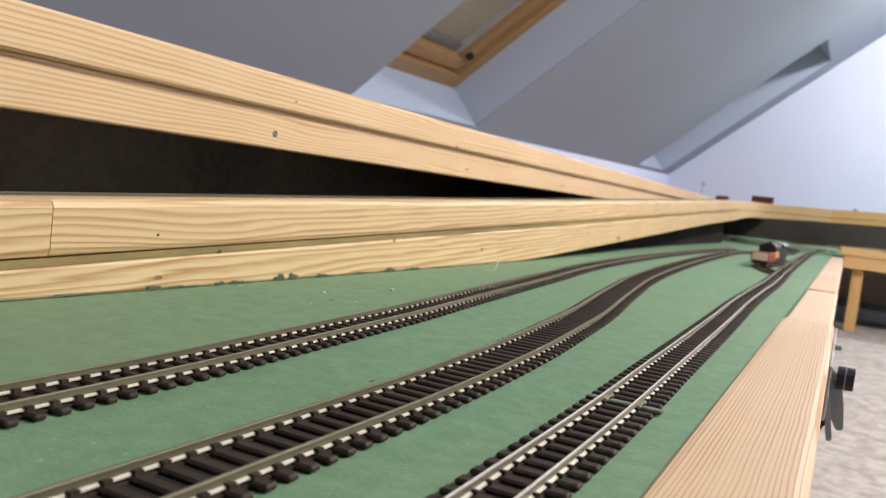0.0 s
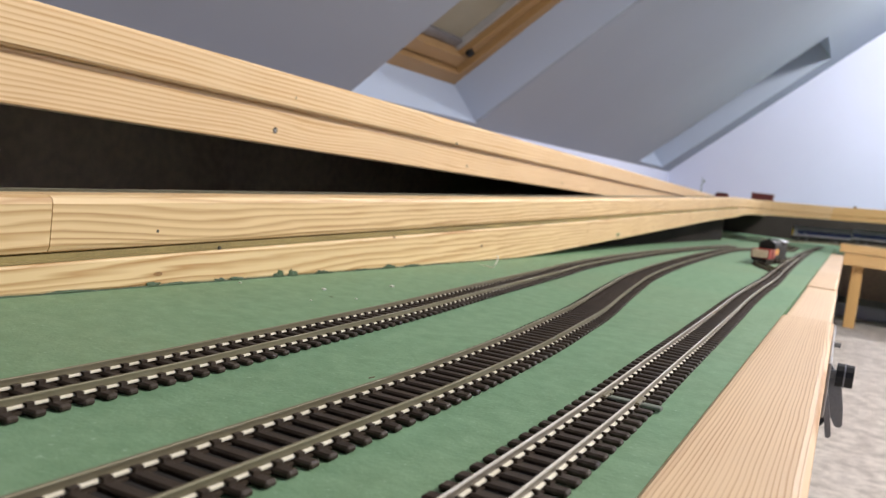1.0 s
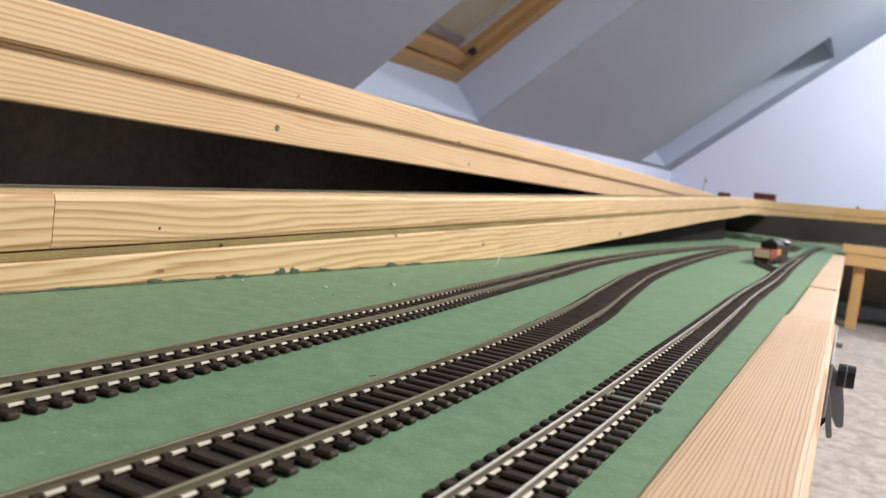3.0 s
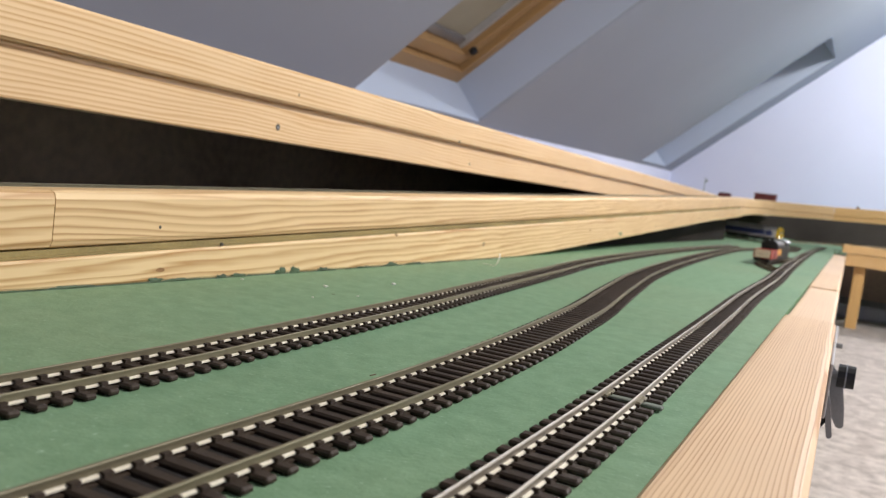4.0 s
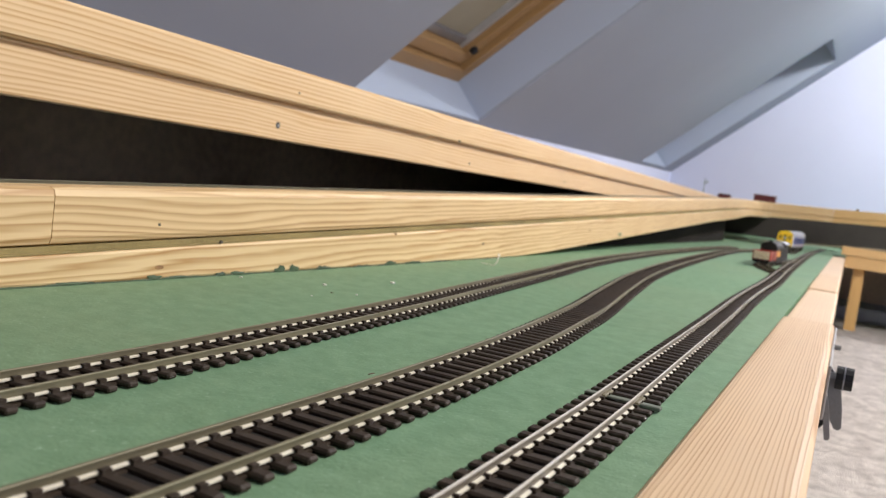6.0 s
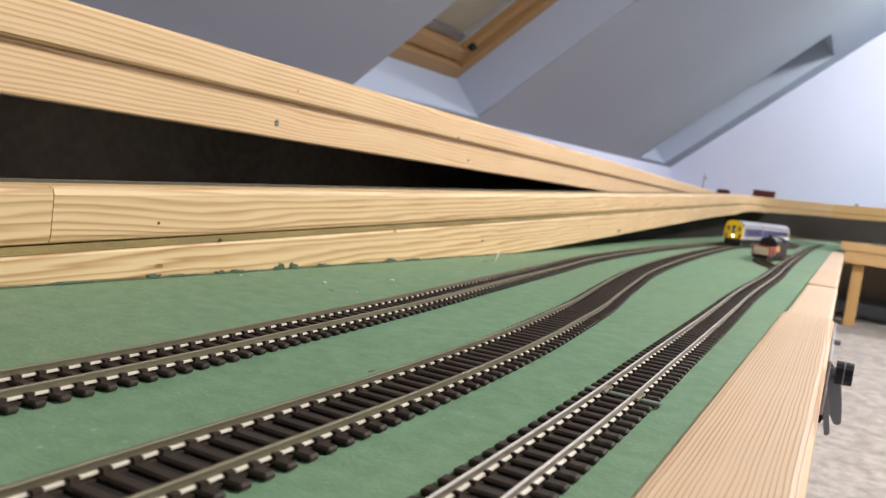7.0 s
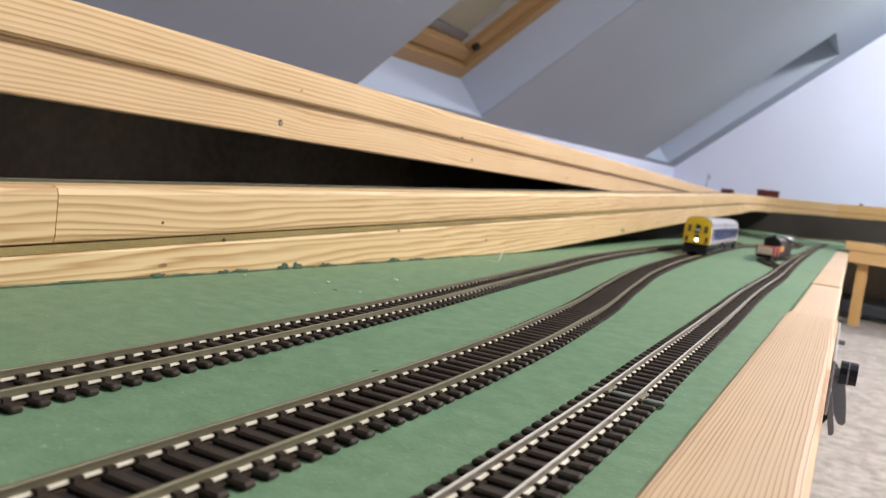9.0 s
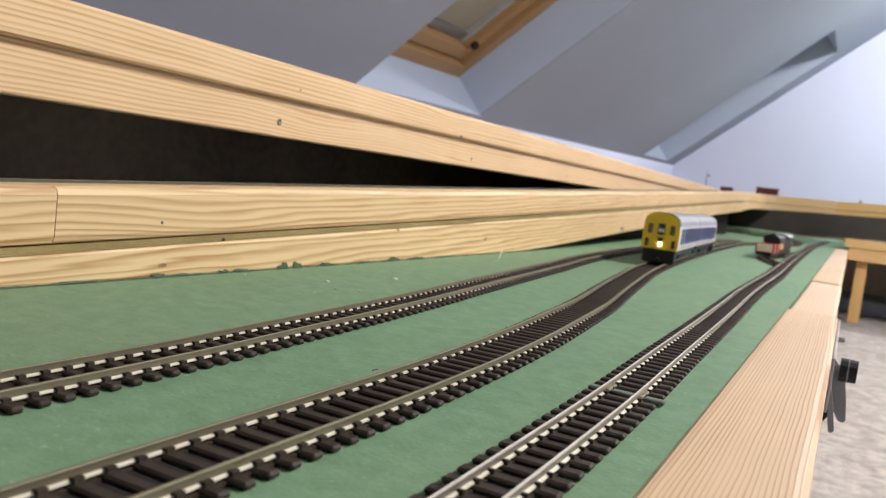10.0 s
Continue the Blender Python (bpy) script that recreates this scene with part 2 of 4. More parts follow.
MAT["grey_cloth"] = plain("grey_blind_cloth", (0.16, 0.16, 0.17), 0.9, vary=0.08)
MAT["smear"] = plain("dried_green_paint", (0.055, 0.095, 0.042), 0.6, vary=0.35, scale=300)
MAT["smear_thin"] = plain("thin_green_paint", (0.30, 0.34, 0.17), 0.6, vary=0.3, scale=300)
# near-black that stands for the shade under the ramp
MAT["ramp_shade"] = plain("ramp_shade_black", (0.022, 0.0175, 0.015), 0.95, vary=0.3, scale=30, spec=0.12)
MAT["dim_board"] = plain("dark_far_board", (0.060, 0.050, 0.045), 0.9, vary=0.3, scale=30, spec=0.2)
# olive that carries both the gap's shadow and its green staining
MAT["olive"] = plain("olive_gap", (0.30, 0.235, 0.09), 0.8, vary=0.25, scale=120)
# near-black standing for the shade between the sleepers
MAT["gap_shade"] = plain("dark_gap_shade", (0.016, 0.013, 0.011), 0.9, vary=0.3, scale=200)
MAT["headlight"] = glow("headlight_glow", (1.0, 0.96, 0.86), 7.0)
MAT["glass"] = glass_mat("window_glass")
MAT["blue_glass"] = plain("tinted_window", (0.030, 0.040, 0.125), 0.28, vary=0.1)
MAT["dark_glass"] = plain("dark_window", (0.02, 0.022, 0.03), 0.12, vary=0.1)


# ---- mesh helpers ----
def finish(name, bm, material, parent=None, label="", smooth=False):
    me = bpy.data.meshes.new(name)
    bmesh.ops.recalc_face_normals(bm, faces=bm.faces)
    if smooth:
        for f in bm.faces:
            f.smooth = True
    bm.to_mesh(me)
    bm.free()
    me.materials.append(MAT[material] if isinstance(material, str) else material)
    ob = new(name, me)
    ob.parent = parent
    if label:
        tagged(ob, label)
    return ob


def part(name, bm, material, parent, label="", smooth=False):
    return finish(name, bm, material, parent, label, smooth)


def thing(name, m, label, category, group="", kind=""):
    ob = new(name)
    ob.matrix_basis = m
    ob.empty_display_size = 0.05
    return tagged(ob, label, category, group, kind)


def box(bm, x0, x1, y0, y1, z0, z1, bevel=0.0, segments=2, m=None):
    """A block with rounded edges, added to bm."""
    other = bmesh.new()
    vs = [other.verts.new((x, y, z)) for x in (x0, x1) for y in (y0, y1) for z in (z0, z1)]
    for q in ((0, 1, 3, 2), (4, 6, 7, 5), (0, 4, 5, 1), (2, 3, 7, 6), (0, 2, 6, 4), (1, 5, 7, 3)):
        other.faces.new([vs[i] for i in q])
    bmesh.ops.recalc_face_normals(other, faces=other.faces)
    if bevel:
        bmesh.ops.bevel(other, geom=other.edges[:], offset=bevel, segments=segments, affect="EDGES", profile=0.6)
    if m is not None:
        bmesh.ops.transform(other, matrix=m, verts=other.verts)
    me = bpy.data.meshes.new("piece")
    other.to_mesh(me)
    other.free()
    bm.from_mesh(me)
    bpy.data.meshes.remove(me)
    return bm


def block(*a, **k):
    return box(bmesh.new(), *a, **k)


def rod(bm, p, q, r0, r1=None, n=12):
    """A round rod from p to q, added to bm."""
    p, q = Vector(p), Vector(q)
    m = Matrix.Translation((p + q) / 2) @ (q - p).to_track_quat("Z", "Y").to_matrix().to_4x4()
    bmesh.ops.create_cone(bm, cap_ends=True, segments=n, radius1=r0, radius2=r0 if r1 is None else r1, depth=(q - p).length, matrix=m)
    return bm


def curve_points(points, step):
    """A smooth line through the points, cut into equal steps."""
    pts = [Vector(p) for p in points]
    pts = [pts[0] * 2 - pts[1]] + pts + [pts[-1] * 2 - pts[-2]]
    fine = []
    for a, b, c, d in zip(pts, pts[1:], pts[2:], pts[3:]):
        for i in range(24):
            u = i / 24
            fine.append(0.5 * (2 * b + (c - a) * u + (2 * a - 5 * b + 4 * c - d) * u * u + (3 * b - a - 3 * c + d) * u ** 3))
    fine.append(pts[-2])
    out, need = [fine[0].copy()], step
    for a, b in zip(fine, fine[1:]):
        length = (b - a).length
        while need <= length:
            out.append(a.lerp(b, need / length))
            need += step
        need -= length
    return out


def sides(line):
    """The way along and the way to the right at each point of a line."""
    out = []
    for i in range(len(line)):
        w = line[min(i + 1, len(line) - 1)] - line[max(i - 1, 0)]
        w.z = 0
        w.normalize()
        out.append((w, Vector((w.y, -w.x, 0))))
    return out


def sweep(bm, line, profile):
    """A closed profile of (across, up) carried along the line."""
    ring = []
    for p, (w, r) in zip(line, sides(line)):
        ring.append([bm.verts.new(p + r * a + Vector((0, 0, b))) for a, b in profile])
    n = len(profile)
    for a, b in zip(ring, ring[1:]):
        for i in range(n):
            bm.faces.new((a[i], a[(i + 1) % n], b[(i + 1) % n], b[i]))
    bm.faces.new(ring[0])
    bm.faces.new(ring[-1][::-1])
    return bm


# ---- room ----
SLOPE, CLIMB = radians(39.7), 0.022
CA, SA = math.cos(SLOPE), math.sin(SLOPE)
EAVE = Vector((-1.115, 0, 0.210))
FLOOR, WALL_Y, BACK_Y, RIGHT_X, TOP = -0.235, 5.53, -2.2, 3.0, 1.95


def on_slope(u, y, depth=0.0):
    """A place on the sloping ceiling: u up the slope from the eaves, depth behind its face."""
    return Vector((EAVE.x + u * CA - depth * SA, y, EAVE.z + CLIMB * y + u * SA + depth * CA))


def slope_box(bm, u0, u1, y0, y1, d0, d1, bevel=0.0, soft=0.0):
    """A block lying in the slope; soft rounds its lower long edges, as trowelled plaster is."""
    m = Matrix(((CA, 0, -SA, EAVE.x), (0, 1, 0, 0), (SA, CLIMB, CA, EAVE.z), (0, 0, 0, 1)))
    if not soft:
        return box(bm, u0, u1, y0, y1, d0, d1, bevel, m=m)
    outline = [(y1, d1), (y0, d1)]
    outline += [(y0 + soft * (1 - math.cos(i * math.pi / 12)), d0 + soft * (1 - math.sin(i * math.pi / 12))) for i in range(7)]
    outline += [(y1, d0)]
    rings = [[bm.verts.new(m @ Vector((u, y, d))) for y, d in outline] for u in (u0, u1)]
    n = len(outline)
    for i in range(n):
        bm.faces.new([rings[0][i], rings[0][(i + 1) % n], rings[1][(i + 1) % n], rings[1][i]])
    bm.faces.new(rings[0])
    bm.faces.new(rings[1][::-1])
    return bm


U_TOP = (TOP - EAVE.z) / SA + 0.06
tagged(finish("floor", block(-1.2, RIGHT_X + 0.1, BACK_Y - 0.1, WALL_Y + 0.1, FLOOR - 0.05, FLOOR), "carpet"), "mottled beige short-pile carpet on the loft floor", "floor", kind="structure")
tagged(finish("wall_gable", block(-1.4, RIGHT_X + 0.1, WALL_Y, WALL_Y + 0.1, FLOOR, 2.2), "wall"), "pale blue painted plaster gable wall", "wall", kind="structure")
tagged(finish("wall_back", block(-1.4, RIGHT_X + 0.1, BACK_Y - 0.1, BACK_Y, FLOOR, 2.2), "wall"), "pale blue painted plaster wall", "wall", kind="structure")
knee = block(EAVE.x - 0.1, EAVE.x, BACK_Y, WALL_Y, FLOOR, EAVE.z + 0.015)
for v in knee.verts:
    if v.co.z > 0:
        v.co.z += CLIMB * v.co.y
tagged(finish("wall_knee", knee, "wall"), "low pale blue knee wall under the eaves", "wall", kind="structure")
tagged(finish("wall_right", block(RIGHT_X, RIGHT_X + 0.1, BACK_Y, WALL_Y, FLOOR, 2.2), "wall"), "pale blue painted plaster wall", "wall", kind="structure")
tagged(finish("ceiling_flat", block(EAVE.x + (U_TOP - 0.3) * CA, RIGHT_X, BACK_Y, WALL_Y, TOP, TOP + 0.1), "ceiling"), "white painted flat loft ceiling, coloured darker for its dim light", "ceiling", kind="structure")

# openings in the slope: u0, u1, y0, y1
SKY1 = (0.018, 1.15, 1.652, 2.392)
SKY2 = (0.024, 1.15, 4.592, 5.252)
THICK = 0.22
bm = bmesh.new()
ys = [BACK_Y, SKY1[2], SKY1[3], SKY2[2], SKY2[3], WALL_Y]
for i, (a, b) in enumerate(zip(ys, ys[1:])):
    if i == 1:
        slope_box(bm, -0.03, SKY1[0], a, b, 0, THICK)
        slope_box(bm, SKY1[1], U_TOP, a, b, 0, THICK)
    elif i == 3:
        slope_box(bm, -0.03, SKY2[0], a, b, 0, THICK)
        slope_box(bm, SKY2[1], U_TOP, a, b, 0, THICK)
    else:
        slope_box(bm, -0.03, U_TOP, a, b, 0, THICK, soft=0.010 if i == 2 else 0.0)
tagged(finish("ceiling_slope", bm, "ceiling"), "sloping painted plaster loft ceiling, coloured darker for its dim light, with two roof window recesses", "ceiling", kind="structure")


def roof_window(name, rect, depth, label, wood="frame_wood", frame_label="lacquered pine", cloth="blind", soft=0.002):
    """A centre-pivot roof window: painted reveals, wooden frame and sash, glass, blind."""
    u0, u1, y0, y1 = rect
    win = tagged(new(name), label, "window", kind="structure")
    e = 0.012
    bm = bmesh.new()
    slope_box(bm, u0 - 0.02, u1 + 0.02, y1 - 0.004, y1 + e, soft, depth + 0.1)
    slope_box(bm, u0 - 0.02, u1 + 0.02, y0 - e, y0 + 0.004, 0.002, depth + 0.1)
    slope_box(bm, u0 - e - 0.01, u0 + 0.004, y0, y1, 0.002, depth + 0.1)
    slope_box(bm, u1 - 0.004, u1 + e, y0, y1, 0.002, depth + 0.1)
    part("window_reveal", bm, "reveal", win, "pale blue painted reveal lining, coloured darker for its shade")
    f = 0.05
    for a, b, c, d in ((u0, u0 + f, y0, y1), (u1 - f, u1, y0, y1), (u0 + f, u1 - f, y0, y0 + f), (u0 + f, u1 - f, y1 - f, y1)):
        bm = bmesh.new()
        slope_box(bm, a, b, c, d, depth, depth + 0.06, 0.003)
        part("window_frame", bm, wood, win, frame_label + " frame")
    g, h2 = f + 0.006, 0.045
    for a, b, c, d in ((u0 + g, u0 + g + h2, y0 + g, y1 - g), (u1 - g - h2, u1 - g, y0 + g, y1 - g), (u0 + g + h2, u1 - g - h2, y0 + g, y0 + g + h2), (u0 + g + h2, u1 - g - h2, y1 - g - h2, y1 - g)):
        bm = bmesh.new()
        slope_box(bm, a, b, c, d, depth + 0.018, depth + 0.082, 0.004)
        part("sash", bm, wood, win, frame_label + " sash")
    bm = bmesh.new()
    slope_box(bm, u0 + g + h2, u1 - g - h2, y0 + g + h2, y1 - g - h2, depth + 0.076, depth + 0.080)
    part("pane", bm, "glass", win).visible_shadow = False
    bm = bmesh.new()
    slope_box(bm, u0 + g + h2, u1 - g - h2, y0 + g + h2 + 0.002, y1 - g - h2 - 0.002, depth + 0.062, depth + 0.065)
    part("blind", bm, cloth, win, "plain cloth roller blind drawn down")
    bm = bmesh.new()
    slope_box(bm, u0 + g + h2 + 0.002, u0 + g + h2 + 0.032, y0 + g + h2 + 0.002, y1 - g - h2 - 0.002, depth + 0.048, depth + 0.068, 0.004)
    part("blind_bar", bm, "metal_grey", win, "silver blind bar")
    bm = bmesh.new()
    slope_box(bm, u0 + g + h2, u1 - g - h2, y1 - g - h2 - 0.012, y1 - g - h2, depth + 0.040, depth + 0.066, 0.002)
    part("blind_rail", bm, "silver", win, "silver blind side rail")
    bm = bmesh.new()
    rod(bm, on_slope(u0 + 0.127, y1 - 0.094, depth + 0.006), on_slope(u0 + 0.127, y1 - 0.094, depth + 0.02), 0.012, 0.014, 16)
    part("stay_knob", bm, "black", win, "black round stay knob")
    return win


roof_window("window_1", SKY1, 0.15, "pine-framed roof window with a drawn beige blind", soft=0.009)
roof_window("window_2", SKY2, 0.15, "grey-painted recessed roof window beside the gable wall", "grey_paint", "grey-painted", "grey_cloth")
# unseen fittings, added to carry the two assumed lamps
for lx, ly, lz in LAMPS:
    wide = lx > 1.1
    la = thing("assumed_pendant", pose(lx, ly, TOP), "assumed white pendant lamp holder on the flat ceiling, out of view", "lamp", "pendant lights")
    part("rose", rod(bmesh.new(), (0, 0, -0.025), (0, 0, -0.001), 0.045, 0.05, 20), "white", la)
    part("flex", rod(bmesh.new(), (0, 0, lz - TOP + 0.2), (0, 0, -0.02), 0.003, 0.003, 8), "white", la)
    if wide:
        part("shade", rod(bmesh.new(), (0, 0, lz - TOP + 0.03), (0, 0, lz - TOP + 0.13), 0.19, 0.05, 24), "white", la, "assumed white cone shade")
    part("holder", rod(bmesh.new(), (0, 0, lz - TOP + 0.13), (0, 0, lz - TOP + 0.2), 0.022, 0.014, 16), "white", la)

# ---- baseboard and edge timbers ----
base = thing("baseboard", pose(0, 0, 0), "green-painted model railway baseboard", "baseboard", kind="structure")
bm = block(-1.10, -0.0398, -0.9, WALL_Y - 0.05, -0.012, 0.0)
part("board", bm, "green", base)
part("cross_board", block(-0.039, 1.6, 3.12, WALL_Y - 0.05, -0.012, -0.001), "green", base)


def timber(name, label, material, x0, x1, y0, y1, z0, z1, bevel=0.004, rise=0.0, m=None, group=""):
    """One length of planed softwood, rounded along its length; rise: how much it climbs for each metre of y."""
    bm = block(x0, x1, y0, y1, z0, z1)
    longest = max(e.calc_length() for e in bm.edges)
    bmesh.ops.bevel(bm, geom=[e for e in bm.edges if e.calc_length() > longest * 0.99], offset=bevel, segments=3, affect="EDGES", profile=0.6)
    bmesh.ops.bevel(bm, geom=[e for e in bm.edges if len(e.link_faces) == 2 and e.calc_face_angle(0) > 1.2], offset=0.0006, segments=1, affect="EDGES")
    if rise:
        for v in bm.verts:
            v.co.z += rise * (v.co.y - 0.5)
    if m is not None:
        bmesh.ops.transform(bm, matrix=m, verts=bm.verts)
    ob = finish(name, bm, material)
    return tagged(ob, label, "timber strip", group)


timber("edge_strip", "planed pine strip along the baseboard edge, straight grain", "pine_strip", -0.040, 0.0, -0.6, 0.733, -0.040, 0.0018, 0.0042, group="edge strips")
timber("edge_strip", "paler pine strip butted to the next along the baseboard edge", "pine_pale", -0.0385, -0.002, 0.7355, 1.165, -0.040, -0.0010, 0.003, group="edge strips")
timber("edge_strip", "short pale pine strip in the baseboard edge", "pine_strip", -0.0392, -0.0034, 1.168, 1.600, -0.040, 0.0004, 0.003, group="edge strips")
timber("edge_strip", "pine strip at the far end of the baseboard edge", "pine_pale", -0.040, -0.003, 1.604, 3.0, -0.040, -0.0004, 0.003, group="edge strips")

# ramp fascia: an upper strip standing proud of a lower one, climbing away
FX = -0.337


def climb(y):
    """How far the ramp has climbed at y; it steepens a little past the first metre."""
    return RISE * (y - 0.5) + 0.0034 * max(0.0, y - 1.0)


def groove(y):
    """The joint between the fascia and the strip under it."""
    return 0.0264 + RISE * (y - 0.5) + 0.0014 * max(0.0, y - 1.0)


def foot(y):
    """The lower edge of the set-back strip: on the board at first, then leaving it."""
    return max(0.0003, min(0.0445 * (y - 0.9), 0.061 + 0.035 * (y - 2.27)))


def strip(name, label, material, line, thick, bevel, group):
    """A softwood strip bent along a line of (x, y, low, high), its outer face on the line."""
    bm = bmesh.new()
    way = sides([Vector((x, y, 0)) for x, y, *_ in line])
    rings = []
    for (x, y, low, high), (w, r) in zip(line, way):
        c = bevel
        prof = [(0, low + c), (0, high - c), (-c * 0.3, high - c * 0.3), (-c, high), (c - thick, high), (c * 0.3 - thick, high - c * 0.3), (-thick, high - c), (-thick, low + c), (c * 0.3 - thick, low + c * 0.3), (c - thick, low), (-c, low), (-c * 0.3, low + c * 0.3)]
        rings.append([bm.verts.new(Vector((x, y, 0)) + r * a + Vector((0, 0, b))) for a, b in prof])
    n = len(rings[0])
    for a, b in zip(rings, rings[1:]):
        for i in range(n):
            bm.faces.new((a[i], a[(i + 1) % n], b[(i + 1) % n], b[i]))
    bm.faces.new(rings[0])
    bm.faces.new(rings[-1][::-1])
    return tagged(finish(name, bm, material), label, "timber strip", group)


def stations(a, b, step=0.1):
    n = max(1, round((b - a) / step))
    return [a + (b - a) * i / n for i in range(n + 1)]


BEND_Y, LX = 2.86, FX + 0.0055
strip("ramp_fascia", "pine fascia strip with rounded edges, end joint open", "pine_low", [(FX, y, groove(y) + 0.0002, 0.0549 + climb(y)) for y in stations(-0.9, 0.2671)], 0.020, 0.004, "ramp fascias")
RAMP = strip("ramp_fascia", "long pine fascia strip climbing beside the ramp", "pine", [(FX, y, groove(y) + 0.0002, 0.0549 + climb(y)) for y in stations(0.2676, BEND_Y)], 0.020, 0.004, "ramp fascias")
LOWER = strip("lower_fascia", "pine strip under the fascia, paint along its foot", "pine_low", [(LX, y, foot(y), groove(y) - 0.0028) for y in stations(-0.9, BEND_Y)], 0.0277, 0.0015, "ramp fascias")
# ledge and gap back, their shadow put into the olive colour
part("ledge", sweep(bmesh.new(), [Vector((FX + 0.0020, y, groove(y) - 0.0028)) for y in stations(-0.9, BEND_Y)], [(-0.010, 0.0002), (0.0026, 0.0002), (0.0026, 0.0005), (-0.0026, 0.0005), (-0.0026, 0.0029), (-0.010, 0.0029)]), "olive", LOWER, "ledge and back strip, olive for both shadow and stain in the gap")
ramp = block(FX - 0.092, FX - 0.021, -0.9, BEND_Y, 0.038, 0.0472)
bmesh.ops.subdivide_edges(ramp, edges=[e for e in ramp.edges if e.calc_length() > 1], cuts=24)
for v in ramp.verts:
    v.co.z += climb(v.co.y)
tagged(finish("ramp_deck", ramp, "deck_grey"), "grey plywood ramp deck behind the fascia", "ramp", kind="structure")
# panel added where the space under the ramp lies in shade
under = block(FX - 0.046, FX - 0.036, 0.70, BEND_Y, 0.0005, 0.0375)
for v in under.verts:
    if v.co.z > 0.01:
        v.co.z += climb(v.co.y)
tagged(finish("ramp_shade_panel", under, "ramp_shade"), "black panel put in for the shade under the ramp deck", "panel", kind="structure")

# upper level
UX = -0.42
K = UX / FX


def up(z):
    return 0.0746 + (z - 0.0746) * K


UPPER = timber("upper_fascia", "pine strip with rounded top along the upper level", "pine_up", UX - 0.022, UX, -0.9, 3.4, up(0.1110), up(0.1326), 0.004, group="upper fascias")
for v in UPPER.data.vertices:
    if v.co.z > up(0.1218):
        v.co.z += 0.0026 - 0.0012 * (v.co.y + 0.9)
UNDER = timber("upper_fascia", "pine strip below the rounded one, with screw heads", "pine_up", UX - 0.025, UX - 0.0066, -0.9, 3.4, up(0.0859), up(0.1110), 0.002, group="upper fascias")
tagged(finish("upper_deck", block(-1.112, UX - 0.023, -0.9, 3.19, up(0.1110), up(0.125)), "brown_board"), "brown chipboard deck of the upper level", "deck", kind="structure")
# unseen stretch of deck, added to keep light off the far corner
tagged(finish("upper_deck", block(-1.112, UX - 0.001, 3.225, 5.45, 0.110, 0.1255), "brown_board"), "brown chipboard deck added out of view to shade the far corner", "deck", kind="structure")
# back and end panels, added so the gap stays dark
tagged(finish("back_panel", block(-0.80, -0.79, -0.9, 3.19, 0.0, up(0.11)), "brown_board"), "brown chipboard added to close the dark space under the upper level", "panel", kind="structure")
tagged(finish("end_panel", block(-1.1, FX - 0.03, -0.92, -0.905, 0.0, up(0.13)), "brown_board"), "unseen brown chipboard added to keep light out of the end", "panel", kind="structure")

# far level across the end of the loft
FY, TILT = 3.20, math.degrees(math.atan(0.038))
lift = Matrix.Translation((FX, FY, 0.1505)) @ pose(0, 0, 0, 0, -TILT, 0)


def far_top(x):
    return 0.1475 + 0.048 * (x + 0.30)


EDGE = -0.064
BEND = [(FX, BEND_Y), (FX, 2.95), (-0.3345, 3.04), (-0.324, 3.115), (-0.300, 3.168), (-0.262, 3.194), (-0.205, FY), (-0.12, FY), (-0.064, FY)]


def bend_rows(back, low0, low1, high0, high1):
    """The strip's rows round the bend, from the ramp's edges to the far level's."""
    line = curve_points([Vector((x, y, 0)) for x, y in BEND], 0.02)
    line[-1] = Vector((EDGE, FY, 0))
    rows = []
    for i, (p, (w, r)) in enumerate(zip(line, sides(line))):
        k = i / (len(line) - 1)
        q = p - r * back
        rows.append((q.x, q.y, low0 + (low1 - low0) * k, high0 + (high1 - high0) * k))
    return rows


strip("far_fascia", "pale pine strip curving round the corner of the upper tracks", "pine_x_pale", bend_rows(0, groove(BEND_Y) + 0.0002, far_top(EDGE) - 0.0305, 0.0549 + climb(BEND_Y), far_top(EDGE)), 0.020, 0.003, "far fascias")
strip("far_lower_fascia", "pale pine strip under the curved one", "pine_x_pale", bend_rows(-0.0040, foot(BEND_Y), far_top(EDGE) - 0.047, groove(BEND_Y) - 0.0028, far_top(EDGE) - 0.0315), 0.022, 0.002, "far fascias")
strip("far_fascia", "darker pine strip butted along the far level", "pine_x", [(x, FY, far_top(x) - 0.0305, far_top(x)) for x in stations(EDGE + 0.001, 1.7, 0.3)], 0.022, 0.003, "far fascias")
strip("far_lower_fascia", "pine strip under the far fascia", "pine_x", [(x, FY + 0.004, far_top(x) - 0.047, far_top(x) - 0.0307) for x in stations(EDGE + 0.001, 1.7, 0.3)], 0.018, 0.002, "far fascias")
# front shelf, then an unseen one added to shade the train's top
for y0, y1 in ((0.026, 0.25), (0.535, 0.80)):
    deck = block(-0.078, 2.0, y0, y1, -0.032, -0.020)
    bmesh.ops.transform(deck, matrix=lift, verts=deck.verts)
    tagged(finish("far_deck", deck, "brown_board"), "narrow brown chipboard shelf of the far level, the rear one added for shade", "deck", kind="structure")
tagged(finish("far_panel", block(-1.1, 1.7, 4.90, 4.92, 0.0, 0.17), "dim_board"), "dark board behind the far tracks", "panel", kind="structure")

# side table frame
table = thing("table_frame", pose(0, 2.97, 0), "pine table frame carrying the side baseboard", "table")
part("top_rail", block(-0.017, 1.5, 0, 0.034, 0.0105, 0.038, 0.003), "pine_x", table)
part("apron", block(-0.002, 1.5, 0.005, 0.034, -0.030, 0.0095, 0.002), "pine_x", table)
